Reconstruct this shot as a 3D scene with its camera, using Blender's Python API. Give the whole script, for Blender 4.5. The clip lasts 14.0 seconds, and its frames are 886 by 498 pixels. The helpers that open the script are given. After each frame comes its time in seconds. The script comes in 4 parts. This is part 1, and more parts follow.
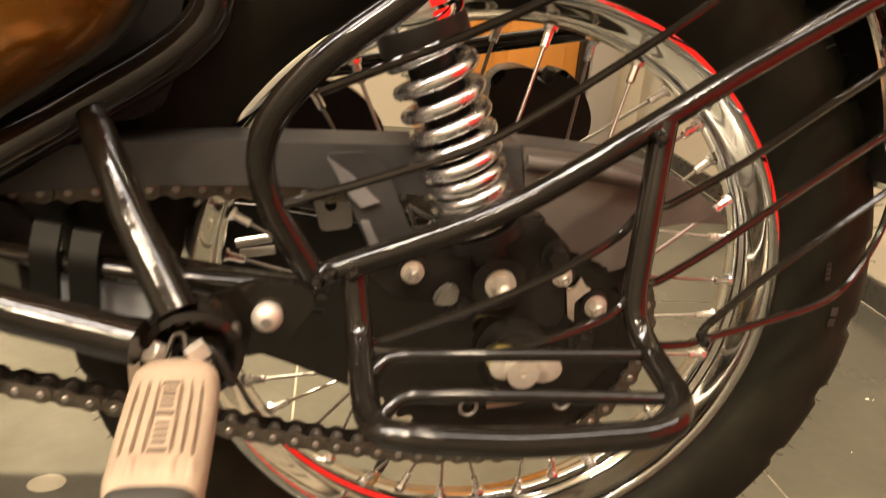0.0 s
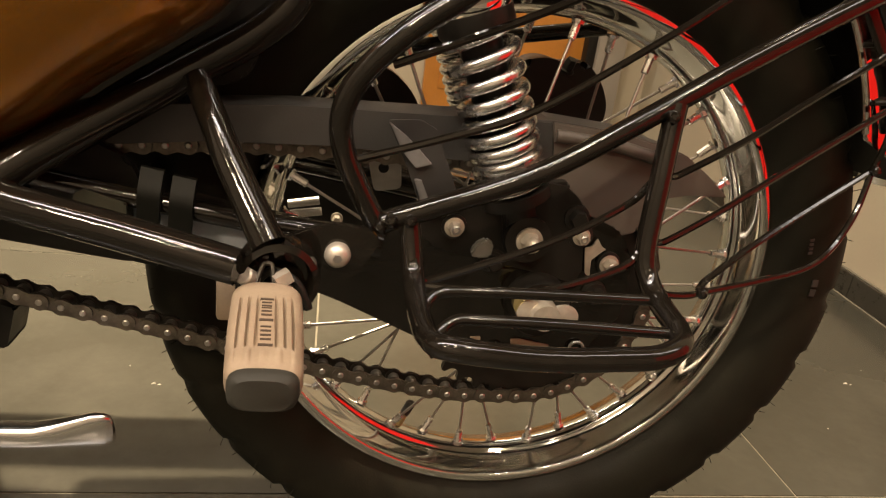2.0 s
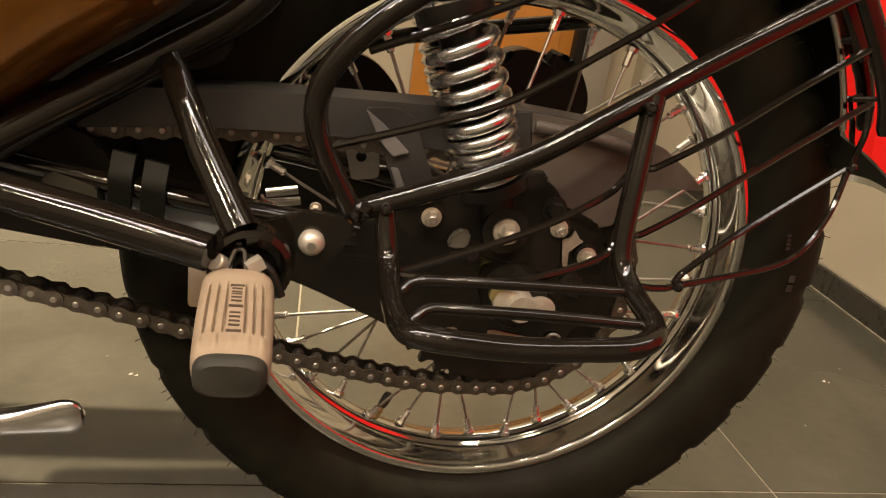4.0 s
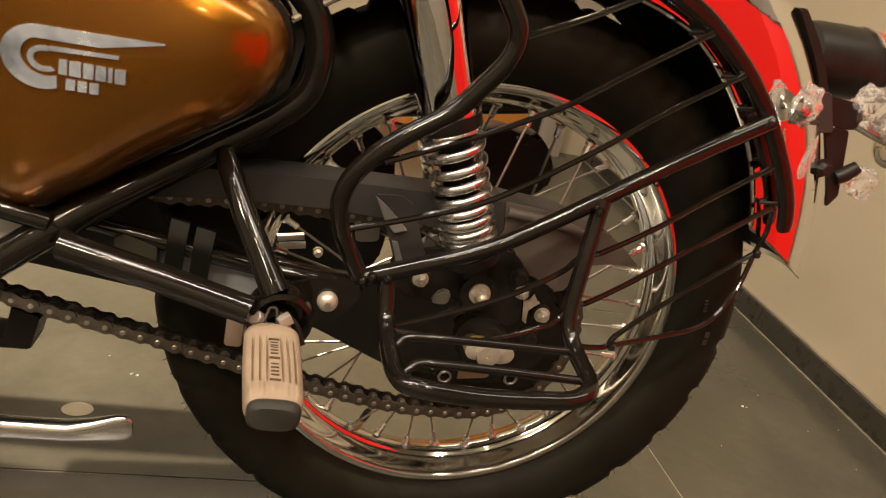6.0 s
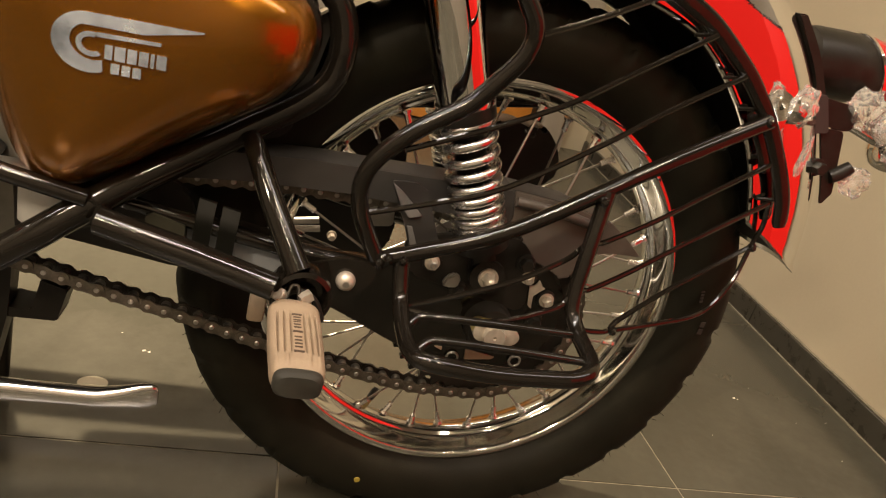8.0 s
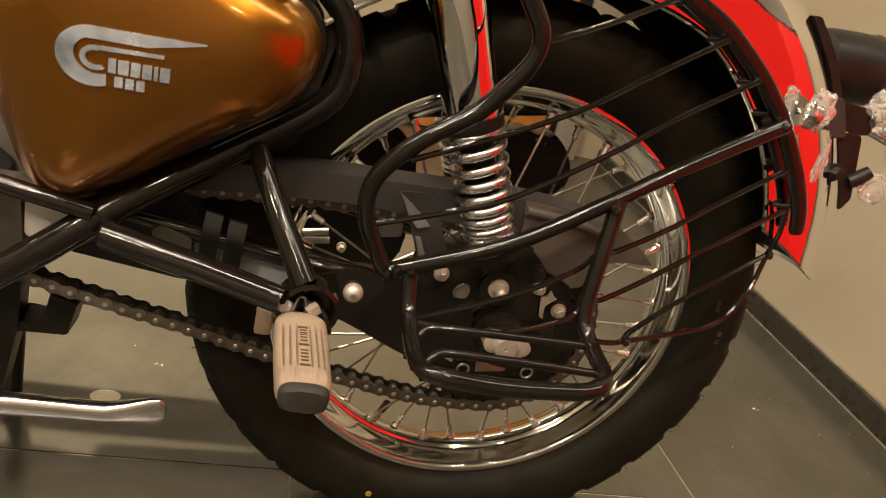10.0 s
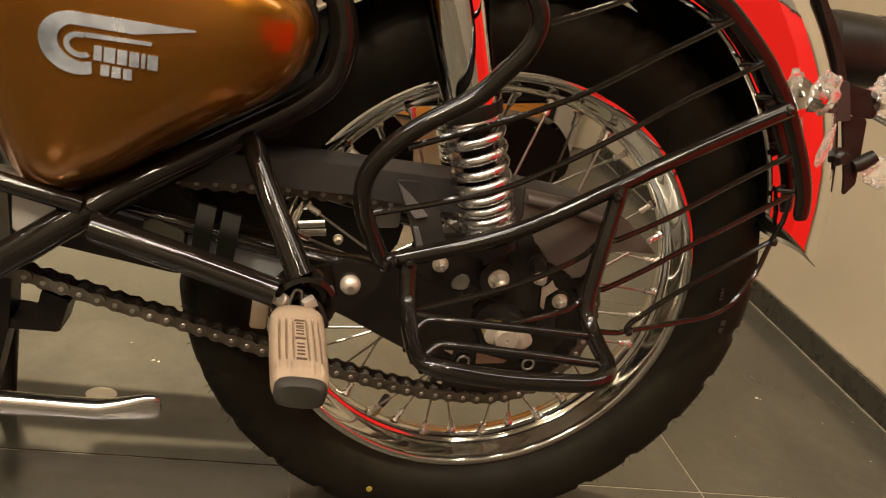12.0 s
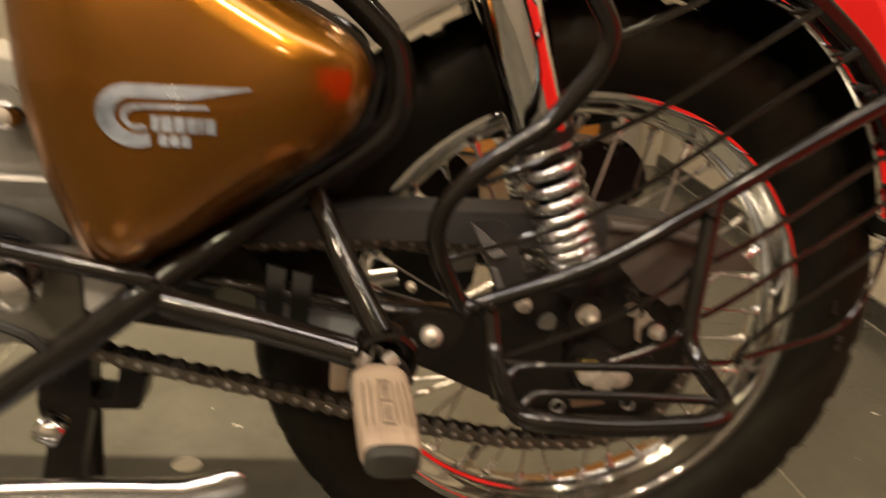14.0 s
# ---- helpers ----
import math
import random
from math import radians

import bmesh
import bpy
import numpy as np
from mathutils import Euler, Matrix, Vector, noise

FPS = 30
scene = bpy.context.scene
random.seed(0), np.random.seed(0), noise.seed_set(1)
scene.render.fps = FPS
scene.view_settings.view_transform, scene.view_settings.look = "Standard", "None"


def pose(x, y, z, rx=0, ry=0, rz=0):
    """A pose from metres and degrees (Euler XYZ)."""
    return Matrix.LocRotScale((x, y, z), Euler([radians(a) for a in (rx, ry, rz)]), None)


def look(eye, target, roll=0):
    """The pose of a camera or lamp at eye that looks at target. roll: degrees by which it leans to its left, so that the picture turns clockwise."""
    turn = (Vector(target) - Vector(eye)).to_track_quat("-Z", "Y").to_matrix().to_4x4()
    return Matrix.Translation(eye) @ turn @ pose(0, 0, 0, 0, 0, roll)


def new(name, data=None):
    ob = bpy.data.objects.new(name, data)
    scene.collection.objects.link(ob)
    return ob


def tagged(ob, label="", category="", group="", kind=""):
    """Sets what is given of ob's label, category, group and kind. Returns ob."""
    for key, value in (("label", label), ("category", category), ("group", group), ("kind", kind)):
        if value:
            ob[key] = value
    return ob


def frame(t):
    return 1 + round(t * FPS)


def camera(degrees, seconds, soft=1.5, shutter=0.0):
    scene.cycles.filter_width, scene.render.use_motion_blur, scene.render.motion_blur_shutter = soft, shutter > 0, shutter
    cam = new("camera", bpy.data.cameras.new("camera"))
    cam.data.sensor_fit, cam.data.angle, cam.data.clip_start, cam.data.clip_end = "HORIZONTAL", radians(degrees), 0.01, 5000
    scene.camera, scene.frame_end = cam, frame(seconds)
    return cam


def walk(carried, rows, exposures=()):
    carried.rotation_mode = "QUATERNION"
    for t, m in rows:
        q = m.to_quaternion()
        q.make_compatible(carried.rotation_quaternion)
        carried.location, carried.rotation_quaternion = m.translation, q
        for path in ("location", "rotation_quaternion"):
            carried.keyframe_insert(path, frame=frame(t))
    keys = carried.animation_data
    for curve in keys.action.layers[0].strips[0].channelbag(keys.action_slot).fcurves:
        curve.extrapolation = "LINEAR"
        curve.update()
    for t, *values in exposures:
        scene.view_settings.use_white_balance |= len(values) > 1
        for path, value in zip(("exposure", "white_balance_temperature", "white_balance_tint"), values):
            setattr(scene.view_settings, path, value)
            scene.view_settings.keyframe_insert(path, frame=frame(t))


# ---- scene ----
cam = camera(65.28, 14.0, soft=1.2, shutter=0.35)
PATH = [
    (0, -0.1351, -0.4912, 0.5579, 69.358, -5.088, -8.204),
    (0.3, -0.1557, -0.5315, 0.5318, 69.631, -4.585, -7.689),
    (0.5, -0.1654, -0.5344, 0.5403, 69.677, -5.565, -6.126),
    (1, -0.1792, -0.5461, 0.5438, 69.729, -6.529, -6.442),
    (1.5, -0.1815, -0.5630, 0.5527, 69.293, -7.149, -7.465),
    (2, -0.1800, -0.5650, 0.5524, 69.113, -7.279, -8.077),
    (2.5, -0.1759, -0.5641, 0.5574, 69.277, -7.486, -8.526),
    (3, -0.1744, -0.5661, 0.5528, 69.161, -7.755, -8.721),
    (3.2, -0.1698, -0.5652, 0.5470, 69.205, -7.777, -8.771),
    (5.3, -0.1817, -0.5715, 0.5549, 68.552, -10.738, -9.277),
    (5.5, -0.1907, -0.5829, 0.5769, 68.612, -11.294, -9.571),
    (6, -0.2258, -0.6533, 0.6472, 68.329, -12.856, -10.464),
    (6.5, -0.2487, -0.6805, 0.6563, 67.925, -14.165, -11.040),
    (7, -0.2568, -0.6819, 0.6565, 67.664, -14.850, -11.138),
    (7.2, -0.2552, -0.6833, 0.6505, 67.636, -14.815, -10.922),
    (9.5, -0.2400, -0.6776, 0.6489, 67.976, -13.392, -9.433),
    (10, -0.2387, -0.6757, 0.6484, 68.204, -13.311, -9.147),
    (10.5, -0.2380, -0.6726, 0.6463, 68.303, -13.424, -9.061),
    (11, -0.2397, -0.6683, 0.6433, 68.177, -13.436, -9.088),
    (11.5, -0.2411, -0.6680, 0.6428, 68.009, -13.147, -9.254),
    (12, -0.2352, -0.6650, 0.6407, 67.768, -12.687, -9.534),
    (12.5, -0.2266, -0.6636, 0.6374, 67.588, -12.084, -9.914),
    (13, -0.2242, -0.6569, 0.6330, 67.643, -10.980, -9.915),
    (13.5, -0.2314, -0.6498, 0.6294, 67.714, -10.230, -9.869),
    (13.8, -0.2345, -0.6393, 0.6280, 68.069, -9.148, -9.359),
    (13.9, -0.2381, -0.6277, 0.6270, 68.547, -7.832, -8.703),
    (14, -0.2420, -0.6248, 0.6313, 70.118, -5.652, -6.688),
]
walk(cam, [(t, pose(x, y, z, rx, ry, rz)) for t, x, y, z, rx, ry, rz in PATH],
     ((0, 1.54), (0.5, 1.58), (1.0, 0.95), (1.5, 0.77), (3.2, 0.70), (5.5, 0.70), (6.5, 0.64), (13.5, 0.65), (14.0, 0.57)))

# ---- world and light ----
world = bpy.data.worlds.new("room_dark")
scene.world = world
world.use_nodes = True
world.node_tree.nodes["Background"].inputs[0].default_value = (0.02, 0.016, 0.012, 1)
world.node_tree.nodes["Background"].inputs[1].default_value = 0.3


def lamp(name, eye, target, size_x, size_y, watts, colour):
    data = bpy.data.lights.new(name, "AREA")
    data.shape, data.size, data.size_y = "RECTANGLE", size_x, size_y
    data.energy, data.color = watts, colour
    ob = new(name, data)
    ob.matrix_world = look(eye, target)
    return ob


WARM = (1.0, 0.79, 0.55)
COOL = (1.0, 0.885, 0.79)
# warm ceiling spots on the camera's side, one behind, and a long ceiling strip
for x, y, w in ((-1.05, -1.35, 5), (-0.30, -1.45, 9), (0.40, -1.35, 7)):
    lamp("ceiling_spot", (x, y, 2.66), (x * 0.5, -0.2, 0.2), 0.15, 0.15, w, WARM)
lamp("fill_spot_left", (-2.2, -2.4, 2.66), (-0.4, 0.2, 0.0), 0.2, 0.2, 25, WARM)
lamp("ceiling_spot_side", (0.40, 0.20, 2.66), (0.6, 0.3, 0.0), 0.11, 0.11, 1.5, WARM)
back = lamp("ceiling_spot_back", (-0.80, 0.80, 2.66), (-0.55, 0.65, 0), 0.10, 0.10, 24, WARM)
back.data.spread = radians(62)
lamp("ceiling_strip", (-1.65, -0.90, 2.66), (-1.65, -0.80, 0), 2.9, 0.24, 54, COOL)
lamp("ceiling_strip_right", (1.0, -0.90, 2.66), (1.0, -0.80, 0), 2.3, 0.30, 13, COOL)
lamp("fill_strip_wall", (-0.9, 2.20, 2.66), (-0.9, 2.42, 1.9), 2.8, 0.10, 17, COOL)
lamp("fill_strip_back", (-0.9, 1.25, 2.66), (-0.9, 1.2, 0), 2.4, 0.40, 9, WARM)
for x, w in ((-1.7, 20), (-0.5, 11), (0.55, 6)):
    lamp("fill_spot_front", (x, -2.25, 2.66), (x, -2.7, 0.6), 0.14, 0.14, w, WARM)

# ---- materials ----
def material(name, colour, rough=0.5, metal=0.0, coat=0.0, coat_rough=0.05, spec=0.5, vary=0.0, scale=40.0, fine=300.0,
             bump=0.0, rough_vary=0.0, emit=0.0, trans=0.0, ior=1.45, alpha=1.0, per_object=0.0, dirt=None, dirt_amount=0.0):
    m = bpy.data.materials.new(name)
    m.use_nodes = True
    nt = m.node_tree
    b = nt.nodes["Principled BSDF"]
    b.inputs["Base Color"].default_value = (*colour, 1)
    b.inputs["Roughness"].default_value = rough
    b.inputs["Metallic"].default_value = metal
    b.inputs["Coat Weight"].default_value = coat
    b.inputs["Coat Roughness"].default_value = coat_rough
    b.inputs["Specular IOR Level"].default_value = spec
    b.inputs["Transmission Weight"].default_value = trans
    b.inputs["IOR"].default_value = ior
    b.inputs["Alpha"].default_value = alpha
    if emit:
        b.inputs["Emission Color"].default_value = (*colour, 1)
        b.inputs["Emission Strength"].default_value = emit
    if not (vary or bump or rough_vary or per_object or dirt):
        return m
    tc = nt.nodes.new("ShaderNodeTexCoord")
    big = nt.nodes.new("ShaderNodeTexNoise")
    big.inputs["Scale"].default_value, big.inputs["Detail"].default_value = scale, 6
    small = nt.nodes.new("ShaderNodeTexNoise")
    small.inputs["Scale"].default_value, small.inputs["Detail"].default_value = fine, 4
    nt.links.new(tc.outputs["Object"], big.inputs["Vector"])
    nt.links.new(tc.outputs["Object"], small.inputs["Vector"])
    add = nt.nodes.new("ShaderNodeMath")
    add.operation = "MULTIPLY_ADD"
    nt.links.new(small.outputs[0], add.inputs[0])
    add.inputs[1].default_value = 0.4
    nt.links.new(big.outputs[0], add.inputs[2])
    if vary or per_object or dirt:
        ramp = nt.nodes.new("ShaderNodeMapRange")
        ramp.inputs[1].default_value, ramp.inputs[2].default_value = 0.4, 1.0
        ramp.inputs[3].default_value, ramp.inputs[4].default_value = 1 - vary, 1 + vary
        nt.links.new(add.outputs[0], ramp.inputs[0])
        mul = nt.nodes.new("ShaderNodeMix")
        mul.data_type, mul.blend_type = "RGBA", "MULTIPLY"
        mul.inputs[0].default_value = 1
        mul.inputs[6].default_value = (*colour, 1)
        src = ramp.outputs[0]
        if per_object:
            info = nt.nodes.new("ShaderNodeObjectInfo")
            pr = nt.nodes.new("ShaderNodeMapRange")
            pr.inputs[3].default_value, pr.inputs[4].default_value = 1 - per_object, 1 + per_object
            nt.links.new(info.outputs["Random"], pr.inputs[0])
            mm = nt.nodes.new("ShaderNodeMath")
            mm.operation = "MULTIPLY"
            nt.links.new(pr.outputs[0], mm.inputs[0])
            nt.links.new(src, mm.inputs[1])
            src = mm.outputs[0]
        nt.links.new(src, mul.inputs[7])
        out = mul.outputs[2]
        if dirt:
            spot = nt.nodes.new("ShaderNodeTexNoise")
            spot.inputs["Scale"].default_value, spot.inputs["Detail"].default_value = scale * 0.6, 8
            spot.inputs["Roughness"].default_value = 0.7
            nt.links.new(tc.outputs["Object"], spot.inputs["Vector"])
            sr = nt.nodes.new("ShaderNodeMapRange")
            sr.inputs[1].default_value, sr.inputs[2].default_value = 0.5, 0.75
            sr.inputs[3].default_value, sr.inputs[4].default_value = 0.0, dirt_amount
            nt.links.new(spot.outputs[0], sr.inputs[0])
            dm = nt.nodes.new("ShaderNodeMix")
            dm.data_type = "RGBA"
            nt.links.new(sr.outputs[0], dm.inputs[0])
            nt.links.new(out, dm.inputs[6])
            dm.inputs[7].default_value = (*dirt, 1)
            out = dm.outputs[2]
        nt.links.new(out, b.inputs["Base Color"])
    if rough_vary:
        rr = nt.nodes.new("ShaderNodeMapRange")
        rr.inputs[1].default_value, rr.inputs[2].default_value = 0.4, 1.0
        rr.inputs[3].default_value, rr.inputs[4].default_value = max(rough - rough_vary, 0.0), rough + rough_vary
        nt.links.new(add.outputs[0], rr.inputs[0])
        nt.links.new(rr.outputs[0], b.inputs["Roughness"])
    if bump:
        bp = nt.nodes.new("ShaderNodeBump")
        bp.inputs["Strength"].default_value, bp.inputs["Distance"].default_value = bump, 0.001
        nt.links.new(add.outputs[0], bp.inputs["Height"])
        nt.links.new(bp.outputs[0], b.inputs["Normal"])
    return m


M = dict(
    chrome=material("chrome", (0.82, 0.80, 0.77), 0.07, 1.0, rough_vary=0.05, scale=25, fine=200),
    rim=material("rim_chrome", (0.76, 0.76, 0.73), 0.08, 1.0, rough_vary=0.05, scale=25, fine=200, dirt=(0.20, 0.18, 0.15), dirt_amount=0.3, vary=0.08),
    chrome_fender=material("polished_fender_chrome", (0.86, 0.85, 0.83), 0.03, 1.0, rough_vary=0.02, scale=22, bump=0.24, fine=90),
    chrome_shroud=material("polished_shroud_chrome", (0.86, 0.85, 0.83), 0.03, 1.0, rough_vary=0.02, scale=12, bump=0.04, fine=60),
    lever=material("worn_lever_chrome", (0.84, 0.82, 0.82), 0.17, 1.0, rough_vary=0.08, scale=30, fine=150, bump=0.1),
    spoke=material("stainless_spoke_steel", (0.33, 0.31, 0.28), 0.42, 1.0, vary=0.15, scale=90),
    spring=material("spring_chrome", (0.72, 0.70, 0.67), 0.25, 1.0, rough_vary=0.06, scale=60, fine=300),
    casing=material("grey_engine_casing", (0.24, 0.23, 0.20), 0.34, 0.4, vary=0.15, scale=50, bump=0.15, rough_vary=0.08),
    steel=material("zinc_steel", (0.54, 0.48, 0.40), 0.38, 0.55, vary=0.15, scale=120, bump=0.1),
    silver=material("bright_alloy_tone", (0.72, 0.72, 0.70), 0.35, 0.1, vary=0.08, scale=30, coat=0.3),
    brass=material("yellow_zinc", (0.62, 0.52, 0.26), 0.35, 1.0, vary=0.2, scale=120),
    alloy=material("cast_alloy", (0.45, 0.43, 0.40), 0.42, 1.0, vary=0.15, scale=60, bump=0.25),
    black=material("gloss_black_enamel", (0.0080, 0.0064, 0.0047), 0.07, 0.0, spec=0.58, vary=0.3, scale=170, rough_vary=0.04, bump=0.12, fine=520),
    satin=material("satin_black_paint", (0.0135, 0.0118, 0.0095), 0.40, spec=0.28, vary=0.3, scale=50, bump=0.15, rough_vary=0.1),
    matte=material("matte_dark_grey_plastic", (0.034, 0.032, 0.030), 0.45, vary=0.12, scale=30, bump=0.3, fine=900, rough_vary=0.06),
    brown_plate=material("lit_guard_plastic", (0.090, 0.076, 0.064), 0.42, vary=0.12, scale=30, bump=0.2, fine=900, rough_vary=0.06),
    rubber=material("tyre_rubber", (0.0078, 0.0070, 0.0036), 0.60, spec=0.22, vary=0.3, scale=20, bump=0.35, fine=500, rough_vary=0.1, dirt=(0.040, 0.036, 0.022), dirt_amount=0.18),
    grip=material("dark_rubber", (0.022, 0.021, 0.018), 0.7, vary=0.2, scale=60, bump=0.3, fine=700),
    strap=material("glossy_dark_rubber", (0.0055, 0.0055, 0.0042), 0.45, spec=0.16, vary=0.2, scale=40, bump=0.1),
    tan=material("tan_rubber", (0.285, 0.212, 0.145), 0.62, vary=0.12, scale=45, bump=0.25, fine=600, dirt=(0.42, 0.34, 0.23), dirt_amount=0.4),
    cap=material("grey_rubber_cap", (0.024, 0.022, 0.016), 0.7, vary=0.2, scale=60, bump=0.3, fine=700),
    ink=material("dark_print", (0.055, 0.036, 0.024), 0.7),
    copper=material("copper_brown_metallic_paint", (0.295, 0.114, 0.008), 0.25, 0.86, coat=0.6, coat_rough=0.03, vary=0.16, scale=7, fine=2500, rough_vary=0.04, bump=0.008),
    badge=material("brushed_silver_foil", (0.66, 0.74, 0.87), 0.20, 0.75, vary=0.45, scale=38, rough_vary=0.12, fine=140),
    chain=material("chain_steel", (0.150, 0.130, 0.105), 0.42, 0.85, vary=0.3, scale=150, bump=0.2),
    chain_dark=material("dark_chain_steel", (0.035, 0.030, 0.024), 0.40, 0.6, vary=0.3, scale=150),
    lens=material("red_lens", (0.55, 0.008, 0.010), 0.08, coat=1.0, trans=0.25),
    film=material("clear_plastic_film", (0.95, 0.93, 0.90), 0.10, trans=0.85, ior=1.25, bump=0.6, fine=90, scale=50),
    pale_grey=material("cool_reflection_grey", (0.31, 0.34, 0.38), 0.32, spec=0.5, vary=0.12, scale=40, rough_vary=0.08),
    olive=material("olive_grey_rubber", (0.032, 0.031, 0.020), 0.55, vary=0.2, scale=60, bump=0.2),
    dot=material("yellow_paint", (0.40, 0.32, 0.05), 0.6),
    pale=material("pale_print", (0.026, 0.024, 0.020), 0.6, vary=0.3, scale=200),
    tile=material("dark_grey_polished_tile", (0.053, 0.051, 0.039), 0.20, vary=0.16, scale=5, fine=60, rough_vary=0.06, bump=0.03, per_object=0.08, dirt=(0.16, 0.15, 0.12), dirt_amount=0.22),
    grout=material("beige_grout", (0.19, 0.172, 0.125), 0.85, vary=0.3, scale=60, bump=0.3),
    skirting=material("dark_granite_skirting", (0.038, 0.035, 0.027), 0.30, vary=0.25, scale=30, rough_vary=0.08, bump=0.05),
    wall=material("beige_wall_paint", (0.46, 0.40, 0.285), 0.75, vary=0.05, scale=3, fine=150, bump=0.15, rough_vary=0.05),
    grey=material("grey_partition_paint", (0.30, 0.265, 0.215), 0.6, vary=0.1, scale=8, bump=0.1),
    plate=material("lit_bracket_steel", (0.20, 0.195, 0.19), 0.32, 0.3, vary=0.2, scale=40, bump=0.15),
    wood=material("orange_varnished_wood", (0.52, 0.21, 0.035), 0.35, vary=0.2, scale=6, coat=0.4, coat_rough=0.15),
    ceiling=material("grey_ceiling_paint", (0.42, 0.40, 0.365), 0.9, vary=0.04, scale=4),
    red=material("glowing_red_stand_in", (0.55, 0.009, 0.006), 0.45, emit=0.42, spec=0.2),
    light_pool=material("light_pool_tone", (0.46, 0.42, 0.32), 0.8, vary=0.06, scale=60),
    chip=material("white_chips", (0.6, 0.57, 0.5), 0.7),
    orange_plastic=material("red_reflector", (0.5, 0.03, 0.015), 0.2, coat=0.6),
)


# ---- builders ----
def link(name, bm, mat, smooth=True):
    me = bpy.data.meshes.new(name)
    bmesh.ops.recalc_face_normals(bm, faces=bm.faces)
    bm.to_mesh(me)
    bm.free()
    me.materials.append(mat)
    if smooth:
        me.polygons.foreach_set("use_smooth", [True] * len(me.polygons))
        me.set_sharp_from_angle(angle=radians(40))
    return new(name, me)


def part(name, bm, mat, parent, label="", smooth=True):
    ob = link(name, bm, mat, smooth)
    ob.parent = parent
    return tagged(ob, label)


def fillet(points, radius, steps=7):
    """Rounds the corners of a polyline."""
    pts = [Vector(p) for p in points]
    out = [pts[0]]
    for a, b, c in zip(pts, pts[1:], pts[2:]):
        u, v = (a - b), (c - b)
        r = min(radius, u.length * 0.48, v.length * 0.48)
        p, q = b + u.normalized() * r, b + v.normalized() * r
        for i in range(steps + 1):
            s = i / steps
            out.append((p * (1 - s) + b * s) * (1 - s) + (b * (1 - s) + q * s) * s)
    return out + [pts[-1]]


def spline(points, steps=8):
    """A smooth curve through all points."""
    p = [Vector(a) for a in points]
    p = [p[0] * 2 - p[1]] + p + [p[-1] * 2 - p[-2]]
    out = []
    for i in range(1, len(p) - 2):
        a, b, c, d = p[i - 1:i + 3]
        for k in range(steps):
            s = k / steps
            out.append(0.5 * (2 * b + (c - a) * s + (2 * a - 5 * b + 4 * c - d) * s * s + (3 * b - a - 3 * c + d) * s ** 3))
    return out + [p[-2]]


def tube(points, radius, seg=14, bm=None, caps=True):
    """Sweeps a circle along a line; radius is a number or one for each point."""
    bm = bm or bmesh.new()
    pts = [Vector(p) for p in points]
    rad = radius if isinstance(radius, (list, tuple)) else [radius] * len(pts)
    side, rings = None, []
    for i, p in enumerate(pts):
        d = (pts[min(i + 1, len(pts) - 1)] - pts[max(i - 1, 0)]).normalized()
        if side is None:
            side = d.orthogonal().normalized()
        side = (side - d * side.dot(d)).normalized()
        up = d.cross(side)
        rings.append([bm.verts.new(p + (side * math.cos(a) + up * math.sin(a)) * rad[i]) for a in (2 * math.pi * k / seg for k in range(seg))])
    for r, s in zip(rings, rings[1:]):
        for k in range(seg):
            bm.faces.new((r[k], r[(k + 1) % seg], s[(k + 1) % seg], s[k]))
    if caps:
        bm.faces.new(rings[0][::-1]), bm.faces.new(rings[-1])
    return bm


def lathe(profile, centre, axis=(0, 1, 0), seg=48, closed=False, bm=None, bump=None):
    """Turns a profile of (radius, height along the axis) round an axis."""
    bm = bm or bmesh.new()
    ax, c = Vector(axis).normalized(), Vector(centre)
    u = Vector((1, 0, 0)) if abs(ax.x) < 0.8 else Vector((0, 0, 1))
    u = (u - ax * u.dot(ax)).normalized()
    w = ax.cross(u)
    rings = []
    for k in range(seg):
        a = 2 * math.pi * k / seg
        rings.append([bm.verts.new(c + (u * math.cos(a) + w * math.sin(a)) * max(r + (bump(k, i) if bump else 0), 1e-5) + ax * h) for i, (r, h) in enumerate(profile)])
    n = len(profile)
    for k in range(seg):
        p, q = rings[k], rings[(k + 1) % seg]
        for i in range(n if closed else n - 1):
            j = (i + 1) % n
            bm.faces.new((p[i], p[j], q[j], q[i]))
    if not closed:
        for i in (0, n - 1):
            if profile[i][0] < 1e-4:
                continue
            bm.faces.new([r[i] for r in rings])
    return bm


def block(x0, x1, y0, y1, z0, z1, bevel=0.0, seg=2):
    bm = bmesh.new()
    bmesh.ops.create_cube(bm, size=1)
    for v in bm.verts:
        v.co = Vector(((x0 + x1) / 2 + v.co.x * (x1 - x0), (y0 + y1) / 2 + v.co.y * (y1 - y0), (z0 + z1) / 2 + v.co.z * (z1 - z0)))
    if bevel:
        bmesh.ops.bevel(bm, geom=bm.edges[:], offset=bevel, segments=seg, affect="EDGES", profile=0.5)
    return bm


def plate(outline, y0, y1, bevel=0.0015, bm=None):
    """A plate with an outline in x and z, between two values of y (numbers, or functions of x and z)."""
    b = bmesh.new()
    f0 = y0 if callable(y0) else (lambda x, z: y0)
    f1 = y1 if callable(y1) else (lambda x, z: y1)
    lo = [b.verts.new((x, f0(x, z), z)) for x, z in outline]
    hi = [b.verts.new((x, f1(x, z), z)) for x, z in outline]
    n = len(lo)
    b.faces.new(lo[::-1]), b.faces.new(hi)
    for i in range(n):
        b.faces.new((lo[i], lo[(i + 1) % n], hi[(i + 1) % n], hi[i]))
    if bevel:
        bmesh.ops.bevel(b, geom=b.edges[:], offset=bevel, segments=2, affect="EDGES")
